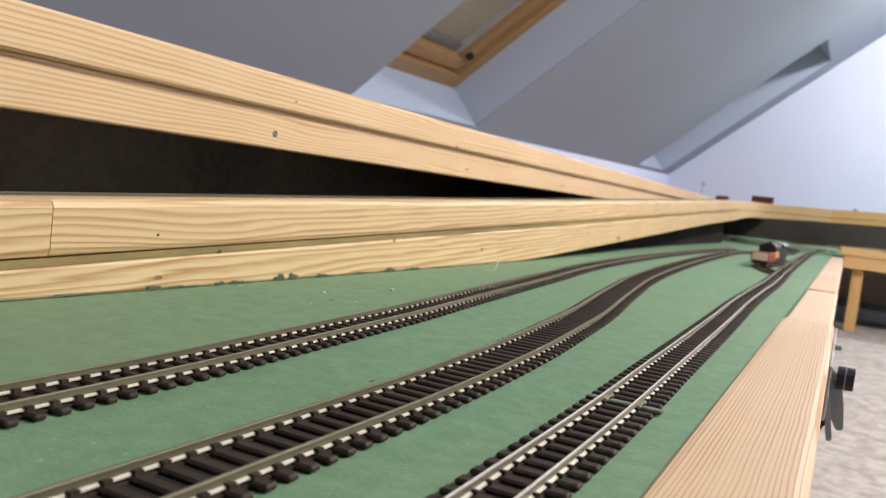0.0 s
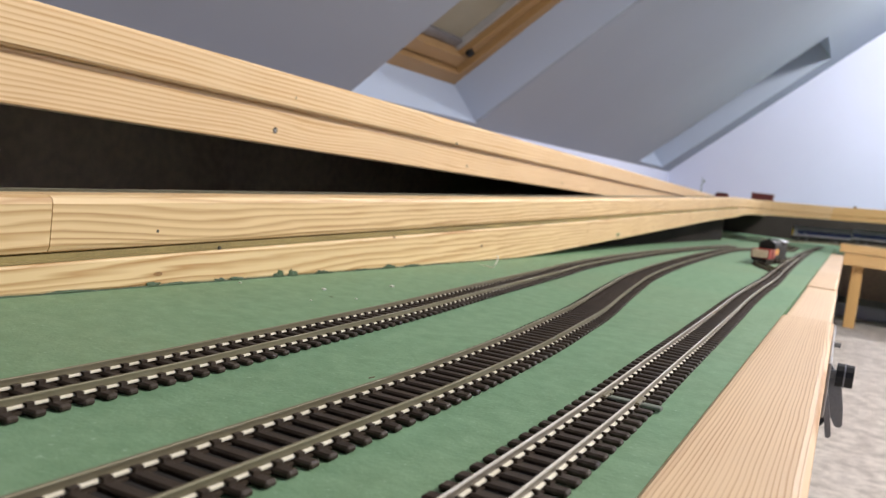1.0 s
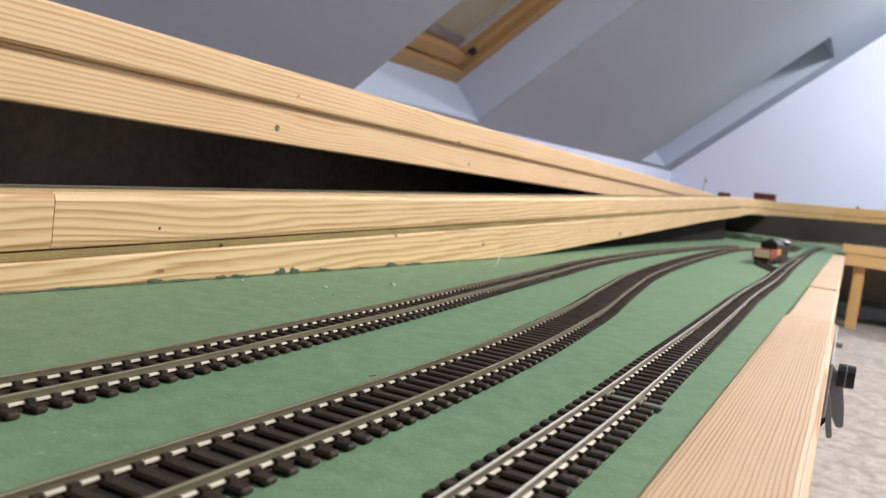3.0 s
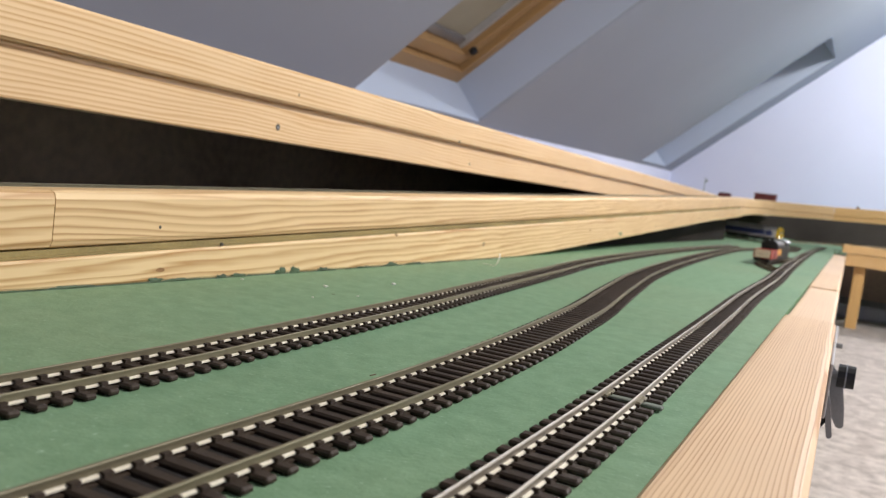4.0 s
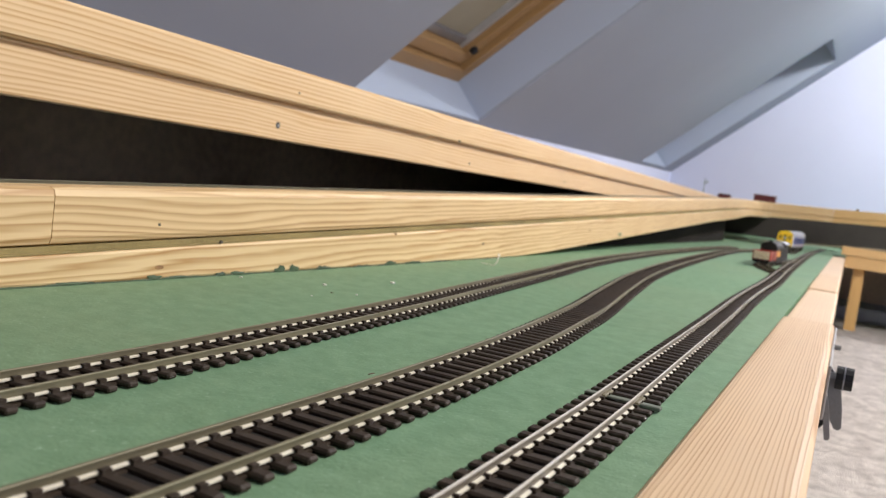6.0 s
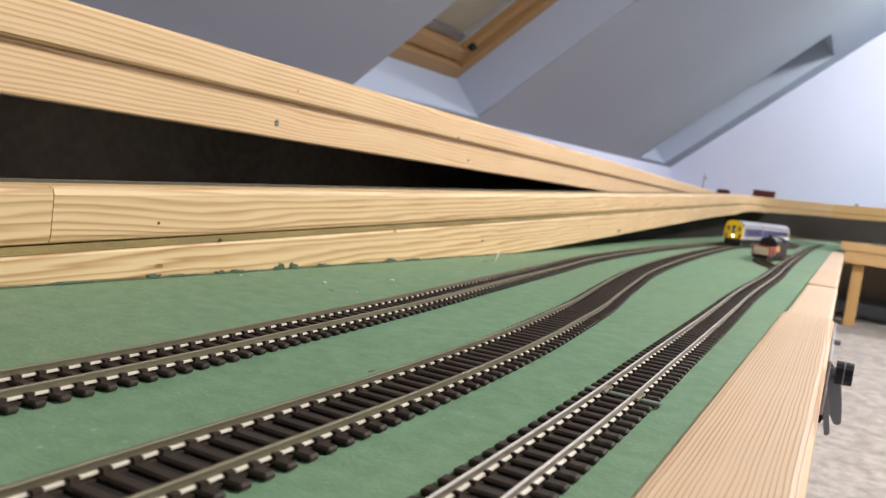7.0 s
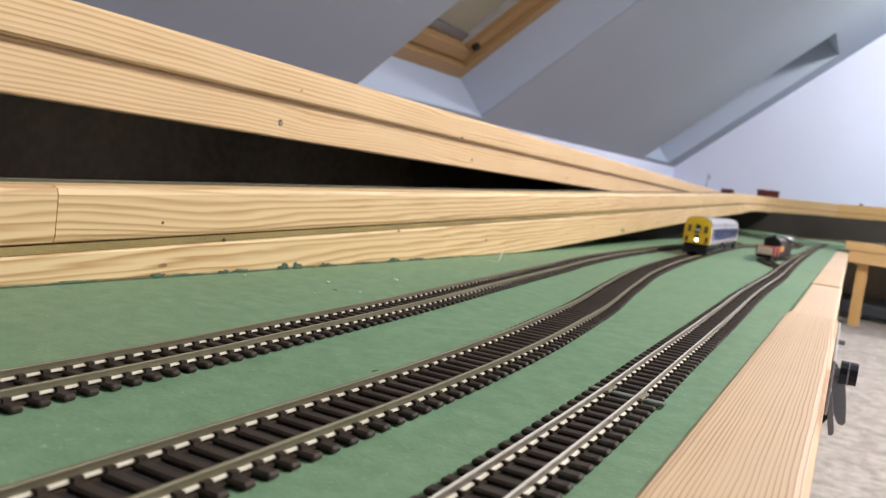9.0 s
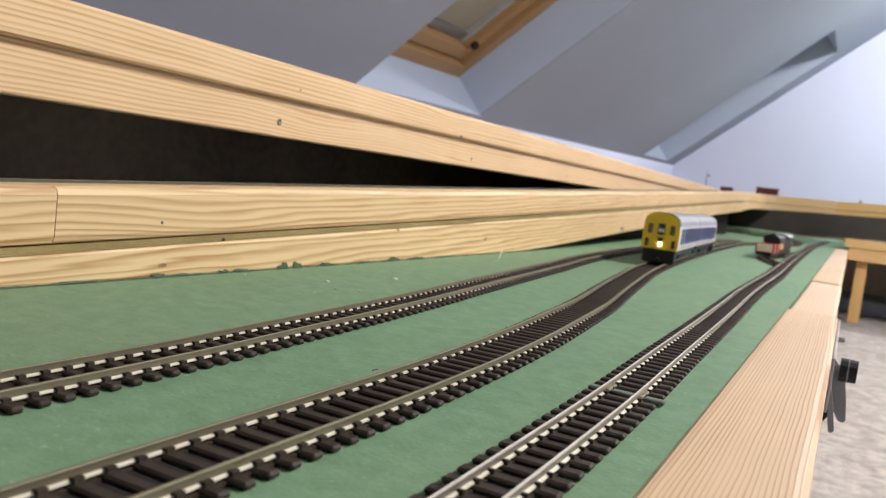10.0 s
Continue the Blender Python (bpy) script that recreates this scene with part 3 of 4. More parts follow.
part("tabletop", block(-0.01, 1.5, 0.035, 0.2, 0.020, 0.034), "green", table)
for lx in (0.027, 0.85):
    part("leg", block(lx, lx + 0.034, 0.036, 0.066, FLOOR, 0.019, 0.002), "pine_z", table)
# panels added to close off the shade below the baseboard
tagged(finish("under_panel", block(-1.1, 1.6, 3.75, 3.77, FLOOR, -0.013), "brown_board"), "brown chipboard added to close off the shade under the layout", "panel", kind="structure")
tagged(finish("under_side_panel", block(-0.30, -0.29, -0.9, 3.74, FLOOR, -0.013), "brown_board"), "brown chipboard added to close off the shade under the layout", "panel", kind="structure")

# ---- tracks ----
M_PATH = [(-0.127, -0.12), (-0.127, 0.12), (-0.127, 0.25), (-0.1315, 0.36), (-0.140, 0.46), (-0.148, 0.54), (-0.163, 0.65), (-0.177, 0.76), (-0.189, 0.86), (-0.201, 1.0), (-0.2135, 1.2), (-0.2255, 1.46), (-0.2335, 1.7),
          (-0.2385, 1.93), (-0.236, 2.09), (-0.214, 2.26), (-0.172, 2.46), (-0.148, 2.64), (-0.156, 2.80), (-0.154, 2.95), (-0.165, 3.12), (-0.235, 3.26), (-0.42, 3.36), (-0.60, 3.42), (-0.72, 3.54), (-0.74, 3.70), (-0.66, 3.83), (-0.52, 3.89), (-0.30, 3.90), (0.0, 3.90), (0.4, 3.90), (1.0, 3.90), (1.5, 3.90)]


def m_height(x, y):
    """The far line climbs a little towards the side table."""
    return max(0.0, min(0.040, 0.075 * (x + 0.33))) if y > 3.88 and x > -0.41 else 0.0


L_PATH = [(-0.196, -0.12), (-0.1975, 0.12), (-0.200, 0.21), (-0.2035, 0.26), (-0.2085, 0.33), (-0.2150, 0.41), (-0.2275, 0.53), (-0.241, 0.67), (-0.2495, 0.76), (-0.2625, 0.88), (-0.2735, 1.04), (-0.2805, 1.22), (-0.2855, 1.45), (-0.2845, 1.8), (-0.279, 2.1), (-0.270, 2.3)]
R_PATH = [(-0.0665, -0.12), (-0.067, 0.15), (-0.0675, 0.28), (-0.070, 0.40), (-0.0725, 0.53), (-0.0755, 0.66), (-0.079, 0.80), (-0.0805, 0.95), (-0.0815, 1.15), (-0.089, 1.5), (-0.096, 2.0), (-0.102, 2.7), (-0.099, 3.3), (-0.092, 3.82)]
S_PATH = [(-0.089, 1.37), (-0.113, 1.45), (-0.130, 1.54), (-0.131, 1.61), (-0.121, 1.71), (-0.108, 1.84), (-0.100, 2.0)]


def sleeper_mesh(gauge, pitch, half, chair):
    """A moulded sleeper with rounded ends and two rail chairs."""
    wide, high = pitch * 0.25, 0.0021
    bm = block(-half, half, -wide, wide, 0.0002, high, 0.0006, 1)
    for s in (-1, 1):
        for o in (-0.00135, 0.00135):
            box(bm, s * gauge / 2 + o - 0.0008, s * gauge / 2 + o + 0.0008, -wide * chair, wide * chair, high - 0.0002, high + 0.0012)
    me = bpy.data.meshes.new("sleeper")
    bmesh.ops.recalc_face_normals(bm, faces=bm.faces)
    bm.to_mesh(me)
    bm.free()
    me.materials.append(MAT["sleeper"])
    return me


def lay_track(label, path, gauge, pitch, metal, head, singles, height=None, half=0.0148, chair=0.58):
    tr = thing("railway_track", pose(0, 0, 0), label, "model track", "tracks on the baseboard")
    pts = [Vector((x, y, height(x, y) if height else 0.0)) for x, y in path] if len(path[0]) == 2 else [Vector(p) for p in path]
    line = curve_points(pts, pitch)
    z, t = 0.0021, 0.0031
    k = max(1.0, gauge / 0.0165)
    wf = 0.0012
    hw = 0.0005 * k if chair > 0.5 else 0.00030
    for s in (-1, 1):
        o = s * gauge / 2
        web = [(o - 0.00035, z + 0.0004), (o + 0.00035, z + 0.0004), (o + 0.00035, z + t - 0.0006), (o - 0.00035, z + t - 0.0006)]
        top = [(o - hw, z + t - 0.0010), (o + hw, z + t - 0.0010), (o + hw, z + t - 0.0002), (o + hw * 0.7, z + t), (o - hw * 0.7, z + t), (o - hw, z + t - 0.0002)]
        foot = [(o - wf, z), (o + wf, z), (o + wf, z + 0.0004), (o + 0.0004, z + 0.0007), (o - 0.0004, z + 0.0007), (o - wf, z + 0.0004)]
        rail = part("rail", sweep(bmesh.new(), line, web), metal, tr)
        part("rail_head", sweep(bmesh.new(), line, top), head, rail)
        part("rail_foot", sweep(bmesh.new(), line, foot), "rail_foot", rail, "metal rail foot, coloured pale for its glint")
        bar = [(o - 0.0016, 0.0003), (o + 0.0016, 0.0003), (o + 0.0016, 0.0012), (o - 0.0016, 0.0012)]
        part("sleeper_web", sweep(bmesh.new(), line, bar), "sleeper", tr)
    # dark strip laid in for the shade in the sleeper gaps
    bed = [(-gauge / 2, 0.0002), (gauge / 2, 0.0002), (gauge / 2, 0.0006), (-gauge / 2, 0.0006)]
    part("gap_shade", sweep(bmesh.new(), line, bed), "gap_shade", tr, "dark strip put between the rails for the shade in the sleeper gaps")
    me = sleeper_mesh(gauge, pitch, half, chair)
    rest = []
    for i, (p, (w, r)) in enumerate(zip(line, sides(line))):
        turn = math.atan2(r.y, r.x) + random.uniform(-0.012, 0.012)
        m = Matrix.Translation(p) @ Matrix.Rotation(turn, 4, "Z")
        if i < singles:
            ob = new("sleeper", me)
            ob.parent, ob.matrix_basis = tr, m
        else:
            rest.append(m)
    if rest:
        bm = bmesh.new()
        verts, faces = [], []
        base_v = [v.co.copy() for v in me.vertices]
        base_f = [tuple(p.vertices) for p in me.polygons]
        for m in rest:
            n = len(verts)
            verts += [m @ v for v in base_v]
            faces += [tuple(n + j for j in f) for f in base_f]
        bm.free()
        far = bpy.data.meshes.new("far_sleepers")
        far.from_pydata(verts, [], faces)
        far.materials.append(MAT["sleeper"])
        ob = new("far_sleepers", far)
        ob.parent = tr
        tagged(ob, kind="stuff")
    return tr


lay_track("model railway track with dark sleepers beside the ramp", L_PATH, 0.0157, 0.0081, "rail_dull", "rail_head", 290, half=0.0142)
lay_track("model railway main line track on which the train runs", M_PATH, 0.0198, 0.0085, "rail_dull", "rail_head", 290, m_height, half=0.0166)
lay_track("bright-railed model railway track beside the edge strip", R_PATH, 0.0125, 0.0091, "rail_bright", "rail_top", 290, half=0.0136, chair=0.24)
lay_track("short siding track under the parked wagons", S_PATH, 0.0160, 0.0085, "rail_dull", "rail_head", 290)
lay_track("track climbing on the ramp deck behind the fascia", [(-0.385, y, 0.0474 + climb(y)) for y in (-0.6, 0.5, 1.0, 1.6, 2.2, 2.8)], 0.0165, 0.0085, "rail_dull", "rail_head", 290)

dusty = thing("track_joint", pose(-0.067, 0.3075, 0), "pale dusty sleeper at a joint in the bright-railed track", "track joint")
part("joint_sleeper", block(-0.0145, 0.0145, -0.0021, 0.0021, 0.0008, 0.0024, 0.0004, 1), "dusty", dusty)
for sx in (-1, 1):
    part("rail_joiner", block(sx * 0.00625 - 0.0010, sx * 0.00625 + 0.0010, -0.006, 0.006, 0.0022, 0.0034, 0.0003, 1), "rail_dull", dusty)

# embankment under the far line
line = curve_points([Vector((x, 3.90, m_height(x, 3.9))) for x in (-0.36, -0.2, 0.0, 0.13, 0.4, 1.0, 1.5)], 0.02)
bm = sweep(bmesh.new(), line, [(-0.035, -0.004), (0.035, -0.004), (0.035, -0.0005), (-0.035, -0.0005)])
tagged(finish("far_incline", bm, "brown_board"), "brown chipboard incline under the far track", "incline", kind="structure")


# ---- rolling stock ----
LINE = curve_points([Vector((x, y, m_height(x, y))) for x, y in reversed(M_PATH)], 0.005)


def hull(half, top, n=10, k=1.0):
    """The outline of a coach from the bottom of one side over the curved roof to the other: (across, up)."""
    low, eave = 0.0160, 0.0425
    pts = [(half * 0.97, low), (half, low + 0.004), (half, eave - 0.006), (half * 0.975, eave)]
    for i in range(1, n):
        a = math.pi * i / n
        pts.append((half * 0.96 * math.cos(a), eave + 0.0008 + (top - eave) * math.sin(a) ** 0.75))
    return pts + [(-a, b) for a, b in ((half * 0.975, eave), (half, eave - 0.006), (half, low + 0.004), (half * 0.97, low))]


def prism(bm, outline, y0, y1, grow=0.0):
    """An outline of (x, z) drawn out along y."""
    a = [bm.verts.new((x + math.copysign(grow, x), y0, z)) for x, z in outline]
    b = [bm.verts.new((x + math.copysign(grow, x), y1, z)) for x, z in outline]
    n = len(outline)
    for i in range(n):
        bm.faces.new((a[i], a[(i + 1) % n], b[(i + 1) % n], b[i]))
    bm.faces.new(a)
    bm.faces.new(b[::-1])
    return bm


CAR = 0.232


def unit_car(cab):
    """One coach of the electric unit; it runs towards -y of its own space, cab end first if cab is 1, last if -1."""
    half, top, L = 0.0203, 0.0550, CAR / 2
    car = thing("train_coach", pose(0, 0, 0), "yellow-fronted model commuter coach in blue and white on the track", "model train", "coaches of the train")
    part("body", prism(bmesh.new(), hull(half, top), -L + 0.0008, L - 0.0008), "coach_white", car, "glossy white body shell")
    roof = [(x, z) for x, z in hull(half, top + 0.0004, 12) if z > 0.0428]
    part("roof", prism(bmesh.new(), [(half * 0.985, 0.0426)] + roof + [(-half * 0.985, 0.0426)], -L + 0.001, L - 0.001), "roof_grey", car, "light grey curved roof")
    ya, yb = sorted((-cab * (L - 0.022), cab * (L - 0.003)))
    for s in (-1, 1):
        x0, x1 = sorted((s * half, s * (half + 0.0004)))
        part("blue_band", block(x0, x1, ya, yb, 0.0225, 0.0400), "blue", car, "blue side band")
        part("red_stripe", block(x0, x1, ya, yb, 0.0192, 0.0200), "red", car, "thin red stripe")
        x0, x1 = sorted((s * half, s * (half + 0.0007)))
        for i in range(9):
            y = -L + 0.034 + i * 0.0215
            w = part("window", block(x0, x1, y, y + 0.0140, 0.0290, 0.0380), "blue_glass", car)
            part("window_frame", block(*sorted((s * (half + 0.0006), s * (half + 0.0009))), y + 0.0152, y + 0.0166, 0.0225, 0.0400), "white" if i == (0 if cab == 1 else 8) else "blue", w)
    c = cab
    face = [(x * 1.01, z) for x, z in hull(half, top)]
    y0, y1 = sorted((c * -(L - 0.005), c * -(L + 0.0002)))
    front = part("front_panel", prism(bmesh.new(), face, y0, y1), "yellow", car, "warning yellow cab front")
    yf = c * -(L + 0.0002)
    part("roof_rim", prism(bmesh.new(), [(x * 1.03, z + 0.0006) for x, z in hull(half, top) if z > 0.042], *sorted((c * -(L - 0.004), c * -(L - 0.0005)))), "black", car, "dark rim over the cab front")

    def on_face(name, mat, xa, xb, za, zb, proud=0.0009, owner=None, label="", bevel=0.0):
        a, b = sorted((yf, yf - c * proud))
        return part(name, block(xa, xb, a, b, za, zb, bevel, 1), mat, owner or front, label)

    for s in (-1, 1):
        on_face("cab_window", "cab_glass", s * 0.0125 - 0.0027, s * 0.0125 + 0.0027, 0.0325, 0.0430, label="dark cab window", bevel=0.0003)
        on_face("jumper_cable", "maroon", s * 0.0150 - 0.0018, s * 0.0150 + 0.0018, 0.0180, 0.0265, 0.0014, label="dark jumper cables")
    on_face("headcode_box", "dark_glass", -0.0038, 0.0038, 0.0318, 0.0440, label="dark headcode window")
    for s in (-1, 1):
        on_face("headcode_bar", "white", s * 0.0017 - 0.0011, s * 0.0017 + 0.0011, 0.0345, 0.0385, 0.0012, label="pale headcode mark")
    bm = bmesh.new()
    vs = [bm.verts.new((x, y, z)) for y in (yf, yf - c * 0.001) for x, z in ((-0.0042, 0.0285), (0.0042, 0.0285), (0.0, 0.0225))]
    for q in ((0, 1, 2), (5, 4, 3), (0, 3, 4, 1), (1, 4, 5, 2), (2, 5, 3, 0)):
        bm.faces.new([vs[i] for i in q])
    part("marker_panel", bm, "black", front, "black triangular marking")
    if c == 1:
        bm = rod(bmesh.new(), (0, yf, 0.0215), (0, yf - 0.0014, 0.0215), 0.0024, 0.0022, 16)
        part("headlight", bm, "headlight", front, "glowing white headlight")
    else:
        for s in (-1, 1):
            part("tail_light", rod(bmesh.new(), (s * 0.009, yf, 0.0195), (s * 0.009, yf + 0.0012, 0.0195), 0.0013), "red", front, "red tail lamp")
    part("gangway", block(-0.012, 0.012, *sorted((c * (L - 0.005), c * (L + 0.0008))), 0.016, 0.046, 0.001, 1), "black", car, "black gangway bellows")
    # running gear
    ya, yb = sorted((c * -(L - 0.001), c * -(L - 0.010)))
    part("buffer_beam", block(-0.0185, 0.0185, ya, yb, 0.0008, 0.0165, 0.0015, 1), "black", car, "black buffer beam and skirts")
    for s in (-1, 1):
        part("buffer", rod(bmesh.new(), (s * 0.0115, c * -(L - 0.002), 0.0085), (s * 0.0115, c * -(L + 0.004), 0.0085), 0.0014, 0.0026, 10), "black", car)
    part("coupling", block(-0.002, 0.002, *sorted((c * -(L - 0.002), c * -(L + 0.004))), 0.004, 0.0065, 0.0004, 1), "black", car)
    bm = block(-0.0170, 0.0170, -L + 0.012, L - 0.008, 0.0105, 0.0162)
    for y in (-0.030, 0.0, 0.028):
        box(bm, -0.0150, 0.0150, y - 0.011, y + 0.009, 0.0040, 0.0100, 0.0006, 1)
    part("underframe", bm, "black", car, "black underframe with equipment boxes")
    for y in (-0.076, 0.076):
        bm = bmesh.new()
        for s in (-1, 1):
            box(bm, s * 0.0125 - 0.0012, s * 0.0125 + 0.0012, y - 0.024, y + 0.024, 0.0045, 0.0090, 0.0006, 1)
        box(bm, -0.012, 0.012, y - 0.004, y + 0.004, 0.0060, 0.0096)
        bogie = part("bogie", bm, "black", car)
        for w in (-0.0165, 0.0165):
            for s in (-1, 1):
                part("wheel", rod(bmesh.new(), (s * 0.0083, y + w, 0.0063), (s * 0.0104, y + w, 0.0063), 0.0063, 0.0060, 18), "metal_grey", bogie, "grey metal wheel")
    car.scale = (1.0, 1.0, 1.06)
    return car


COACHES = [unit_car(1), unit_car(-1)]

# where the front of the train is, and when
FRONT = [(0.0, 0.15, 3.9), (0.5, -0.034, 3.9), (1.0, -0.218, 3.9), (1.5, -0.377, 3.9), (2.0, -0.515, 3.89), (4.0, -0.24, 3.262), (4.5, -0.157, 3.10), (5.0, -0.152, 2.93), (5.5, -0.156, 2.73),
         (7.0, -0.236, 2.01), (7.5, -0.238, 1.845), (8.0, -0.2365, 1.665), (8.5, -0.231, 1.502), (9.0, -0.2235, 1.333), (9.5, -0.2125, 1.146), (10.0, -0.199, 0.956)]


def along(x, y):
    return min(range(len(LINE)), key=lambda i: (LINE[i].x - x) ** 2 + (LINE[i].y - y) ** 2) * 0.005


def front_at(t):
    """How far along the line the front is, smoothly through the places above."""
    k = [(a, along(x, y)) for a, x, y in FRONT]
    slope = []
    for i in range(len(k)):
        a, b = k[max(i - 1, 0)], k[min(i + 1, len(k) - 1)]
        slope.append((b[1] - a[1]) / (b[0] - a[0]))
    i = max(j for j in range(len(k) - 1) if k[j][0] <= t + 1e-9)
    (t0, p0), (t1, p1) = k[i], k[i + 1]
    d = t1 - t0
    u = (t - t0) / d
    return (2 * u ** 3 - 3 * u ** 2 + 1) * p0 + (u ** 3 - 2 * u ** 2 + u) * d * slope[i] + (3 * u ** 2 - 2 * u ** 3) * p1 + (u ** 3 - u ** 2) * d * slope[i + 1]


def spot(s):
    i = max(0, min(len(LINE) - 2, int(s / 0.005)))
    return LINE[i].lerp(LINE[i + 1], s / 0.005 - i)


def motions():
    """The train: two coaches that follow the track on their bogies."""
    for n, car in enumerate(COACHES):
        rows = []
        for i in range(101):
            s = front_at(i / 10) - n * (CAR + 0.001)
            a, b = spot(s - CAR * 0.5 + 0.079), spot(s - CAR * 0.5 - 0.079)
            way = (b - a).normalized()
            side = way.cross(Vector((0, 0, 1))).normalized()
            mid = (a + b) / 2 + Vector((0.003, 0, 0.0051))
            rows.append((i / 10, Matrix((( side.x, way.x, 0, mid.x), (side.y, way.y, 0, mid.y), (0, way.z, 1, mid.z), (0, 0, 0, 1)))))
        walk(car, rows)


# parked wagons on the siding
def wheels_under(owner, ys, half, z=0.0):
    for y in ys:
        for s in (-1, 1):
            part("wheel", rod(bmesh.new(), (s * half, y, z + 0.0058), (s * (half + 0.002), y, z + 0.0058), 0.0058, 0.0055, 16), "black", owner)


wag = thing("open_wagon", pose(-0.1285, 1.550, 0.0051, 0, 0, -4), "red open wagon with a cream end board, parked on the siding", "model wagon")
bm = bmesh.new()
for a in ((-0.0150, 0.0150, -0.034, -0.032, 0.0075, 0.0235), (-0.0150, 0.0150, 0.032, 0.034, 0.0075, 0.0235), (-0.0150, -0.0135, -0.032, 0.032, 0.0075, 0.0235), (0.0135, 0.0150, -0.032, 0.032, 0.0075, 0.0235)):
    box(bm, *a, 0.0003, 1)
box(bm, -0.0135, 0.0135, -0.032, 0.032, 0.0075, 0.0095)
part("body", bm, "red", wag)
for i in range(4):
    part("end_plank", block(-0.0128, 0.0128, -0.0352, -0.0341, 0.0090 + i * 0.0034, 0.0121 + i * 0.0034, 0.0002, 1), "cream", wag, "cream end plank")
for s in (-1, 1):
    part("strapping", block(s * 0.0155 - 0.0004, s * 0.0155 + 0.0004, -0.003, 0.003, 0.0075, 0.0235), "maroon", wag)
    part("buffer", rod(bmesh.new(), (s * 0.0105, -0.034, 0.0056), (s * 0.0105, -0.040, 0.0056), 0.0012, 0.0022, 10), "black", wag)
part("underframe", block(-0.0125, 0.0125, -0.0345, 0.0345, 0.0030, 0.0073, 0.0004, 1), "black", wag)
wheels_under(wag, (-0.019, 0.019), 0.0075)

eng = thing("tank_engine", pose(-0.1230, 1.672, 0.0051, 0, 0, -7), "black tank engine with an orange panel and silver roof end", "model locomotive")


def arch(half, low, rise):
    return [(half * math.cos(math.pi * i / 12), low + rise * math.sin(math.pi * i / 12)) for i in range(13)]


part("tank_body", block(-0.0150, 0.0150, -0.052, 0.052, 0.0095, 0.029, 0.0012, 1), "black", eng)
part("side_panel", block(-0.0154, 0.0154, -0.050, -0.020, 0.0125, 0.0235, 0.0002, 1), "orange", eng, "orange side panel")
part("hood", prism(bmesh.new(), arch(0.0150, 0.0285, 0.0100), -0.054, 0.016), "black", eng, "black rounded hood")
part("chimney", rod(bmesh.new(), (0, -0.040, 0.036), (0, -0.040, 0.0415), 0.0030, 0.0034, 14), "black", eng)
part("cab", block(-0.0153, 0.0153, 0.014, 0.050, 0.0285, 0.0365, 0.0006, 1), "black", eng)
part("cab_roof", prism(bmesh.new(), arch(0.0165, 0.0362, 0.0050), 0.008, 0.056), "silver", eng, "silver curved cab roof")
part("running_plate", block(-0.0152, 0.0152, -0.056, 0.056, 0.0050, 0.0098), "black", eng)
for sx in (-1, 1):
    part("buffer", rod(bmesh.new(), (sx * 0.0105, -0.055, 0.0085), (sx * 0.0105, -0.061, 0.0085), 0.0012, 0.0022, 10), "black", eng)
wheels_under(eng, (-0.035, 0.0, 0.035), 0.0075)


# small things on the far level
def far_z(x):
    return 0.1505 + 0.038 * (x - FX) - 0.020


van = thing("goods_van", pose(-0.311, 3.36, far_z(-0.311) + 0.0005, 0, 0, 88), "dark maroon closed van standing on the far level", "model wagon")
part("body", block(-0.016, 0.016, -0.045, 0.045, 0.010, 0.052, 0.001, 1), "maroon", van)
part("roof", prism(bmesh.new(), [(0.0172 * math.cos(math.pi * i / 10), 0.0515 + 0.005 * math.sin(math.pi * i / 10)) for i in range(11)], -0.047, 0.047), "maroon", van)
for y in (-0.013, 0.013):
    part("door", block(0.0155, 0.0168, y - 0.012, y + 0.012, 0.013, 0.048, 0.0002, 1), "maroon", van)
part("underframe", block(-0.013, 0.013, -0.046, 0.046, 0.0055, 0.0102), "black", van)
wheels_under(van, (-0.028, 0.028), 0.0075)
low = thing("low_wagon", pose(-0.459, 3.36, 0.126, 0, 0, 90), "low dark red wagon standing on the far level", "model wagon")
part("body", block(-0.015, 0.015, -0.028, 0.028, 0.012, 0.044, 0.002, 1), "maroon", low)
part("load", block(-0.012, 0.012, -0.024, 0.024, 0.0435, 0.047, 0.001, 1), "black", low)
wheels_under(low, (-0.016, 0.016), 0.0075)
van.scale = low.scale = (0.88, 0.86, 0.92)
post = thing("signal_post", pose(-0.541, 3.36, 0.1257), "thin green model signal post", "signal")
part("post", rod(bmesh.new(), (0, 0, 0), (0, 0, 0.098), 0.0016, 0.0011, 8), "moss", post)
part("arm", block(-0.001, 0.012, -0.0006, 0.0006, 0.078, 0.083), "moss", post)
tagged(finish("rail_end_block", block(0.003, 0.014, 3.205, 3.217, far_top(0.0085) + 0.0002, far_top(0.0085) + 0.0068, 0.002, 2), "brown"), "small brown block on the far fascia", "block")

# bracket on the outer side of the edge strip
br = thing("folding_bracket", pose(0.0, 0.61, 0), "grey steel folding leg bracket with a black knob", "bracket")
part("plate", block(0.0002, 0.0020, -0.075, 0.15, -0.036, -0.003, 0.0005, 1), "steel_plate", br, "grey steel side plate")
part("arm_plate", prism(bmesh.new(), [(0.0021, -0.0150), (0.0052, -0.0190), (0.0107, -0.0303), (0.0132, -0.0430), (0.0144, -0.0544), (0.0130, -0.0566), (0.0099, -0.0563), (0.0062, -0.0500), (0.0045, -0.0443), (0.0021, -0.0300)], 0.004, 0.0075), "metal_dark", br, "blue-grey steel arm")
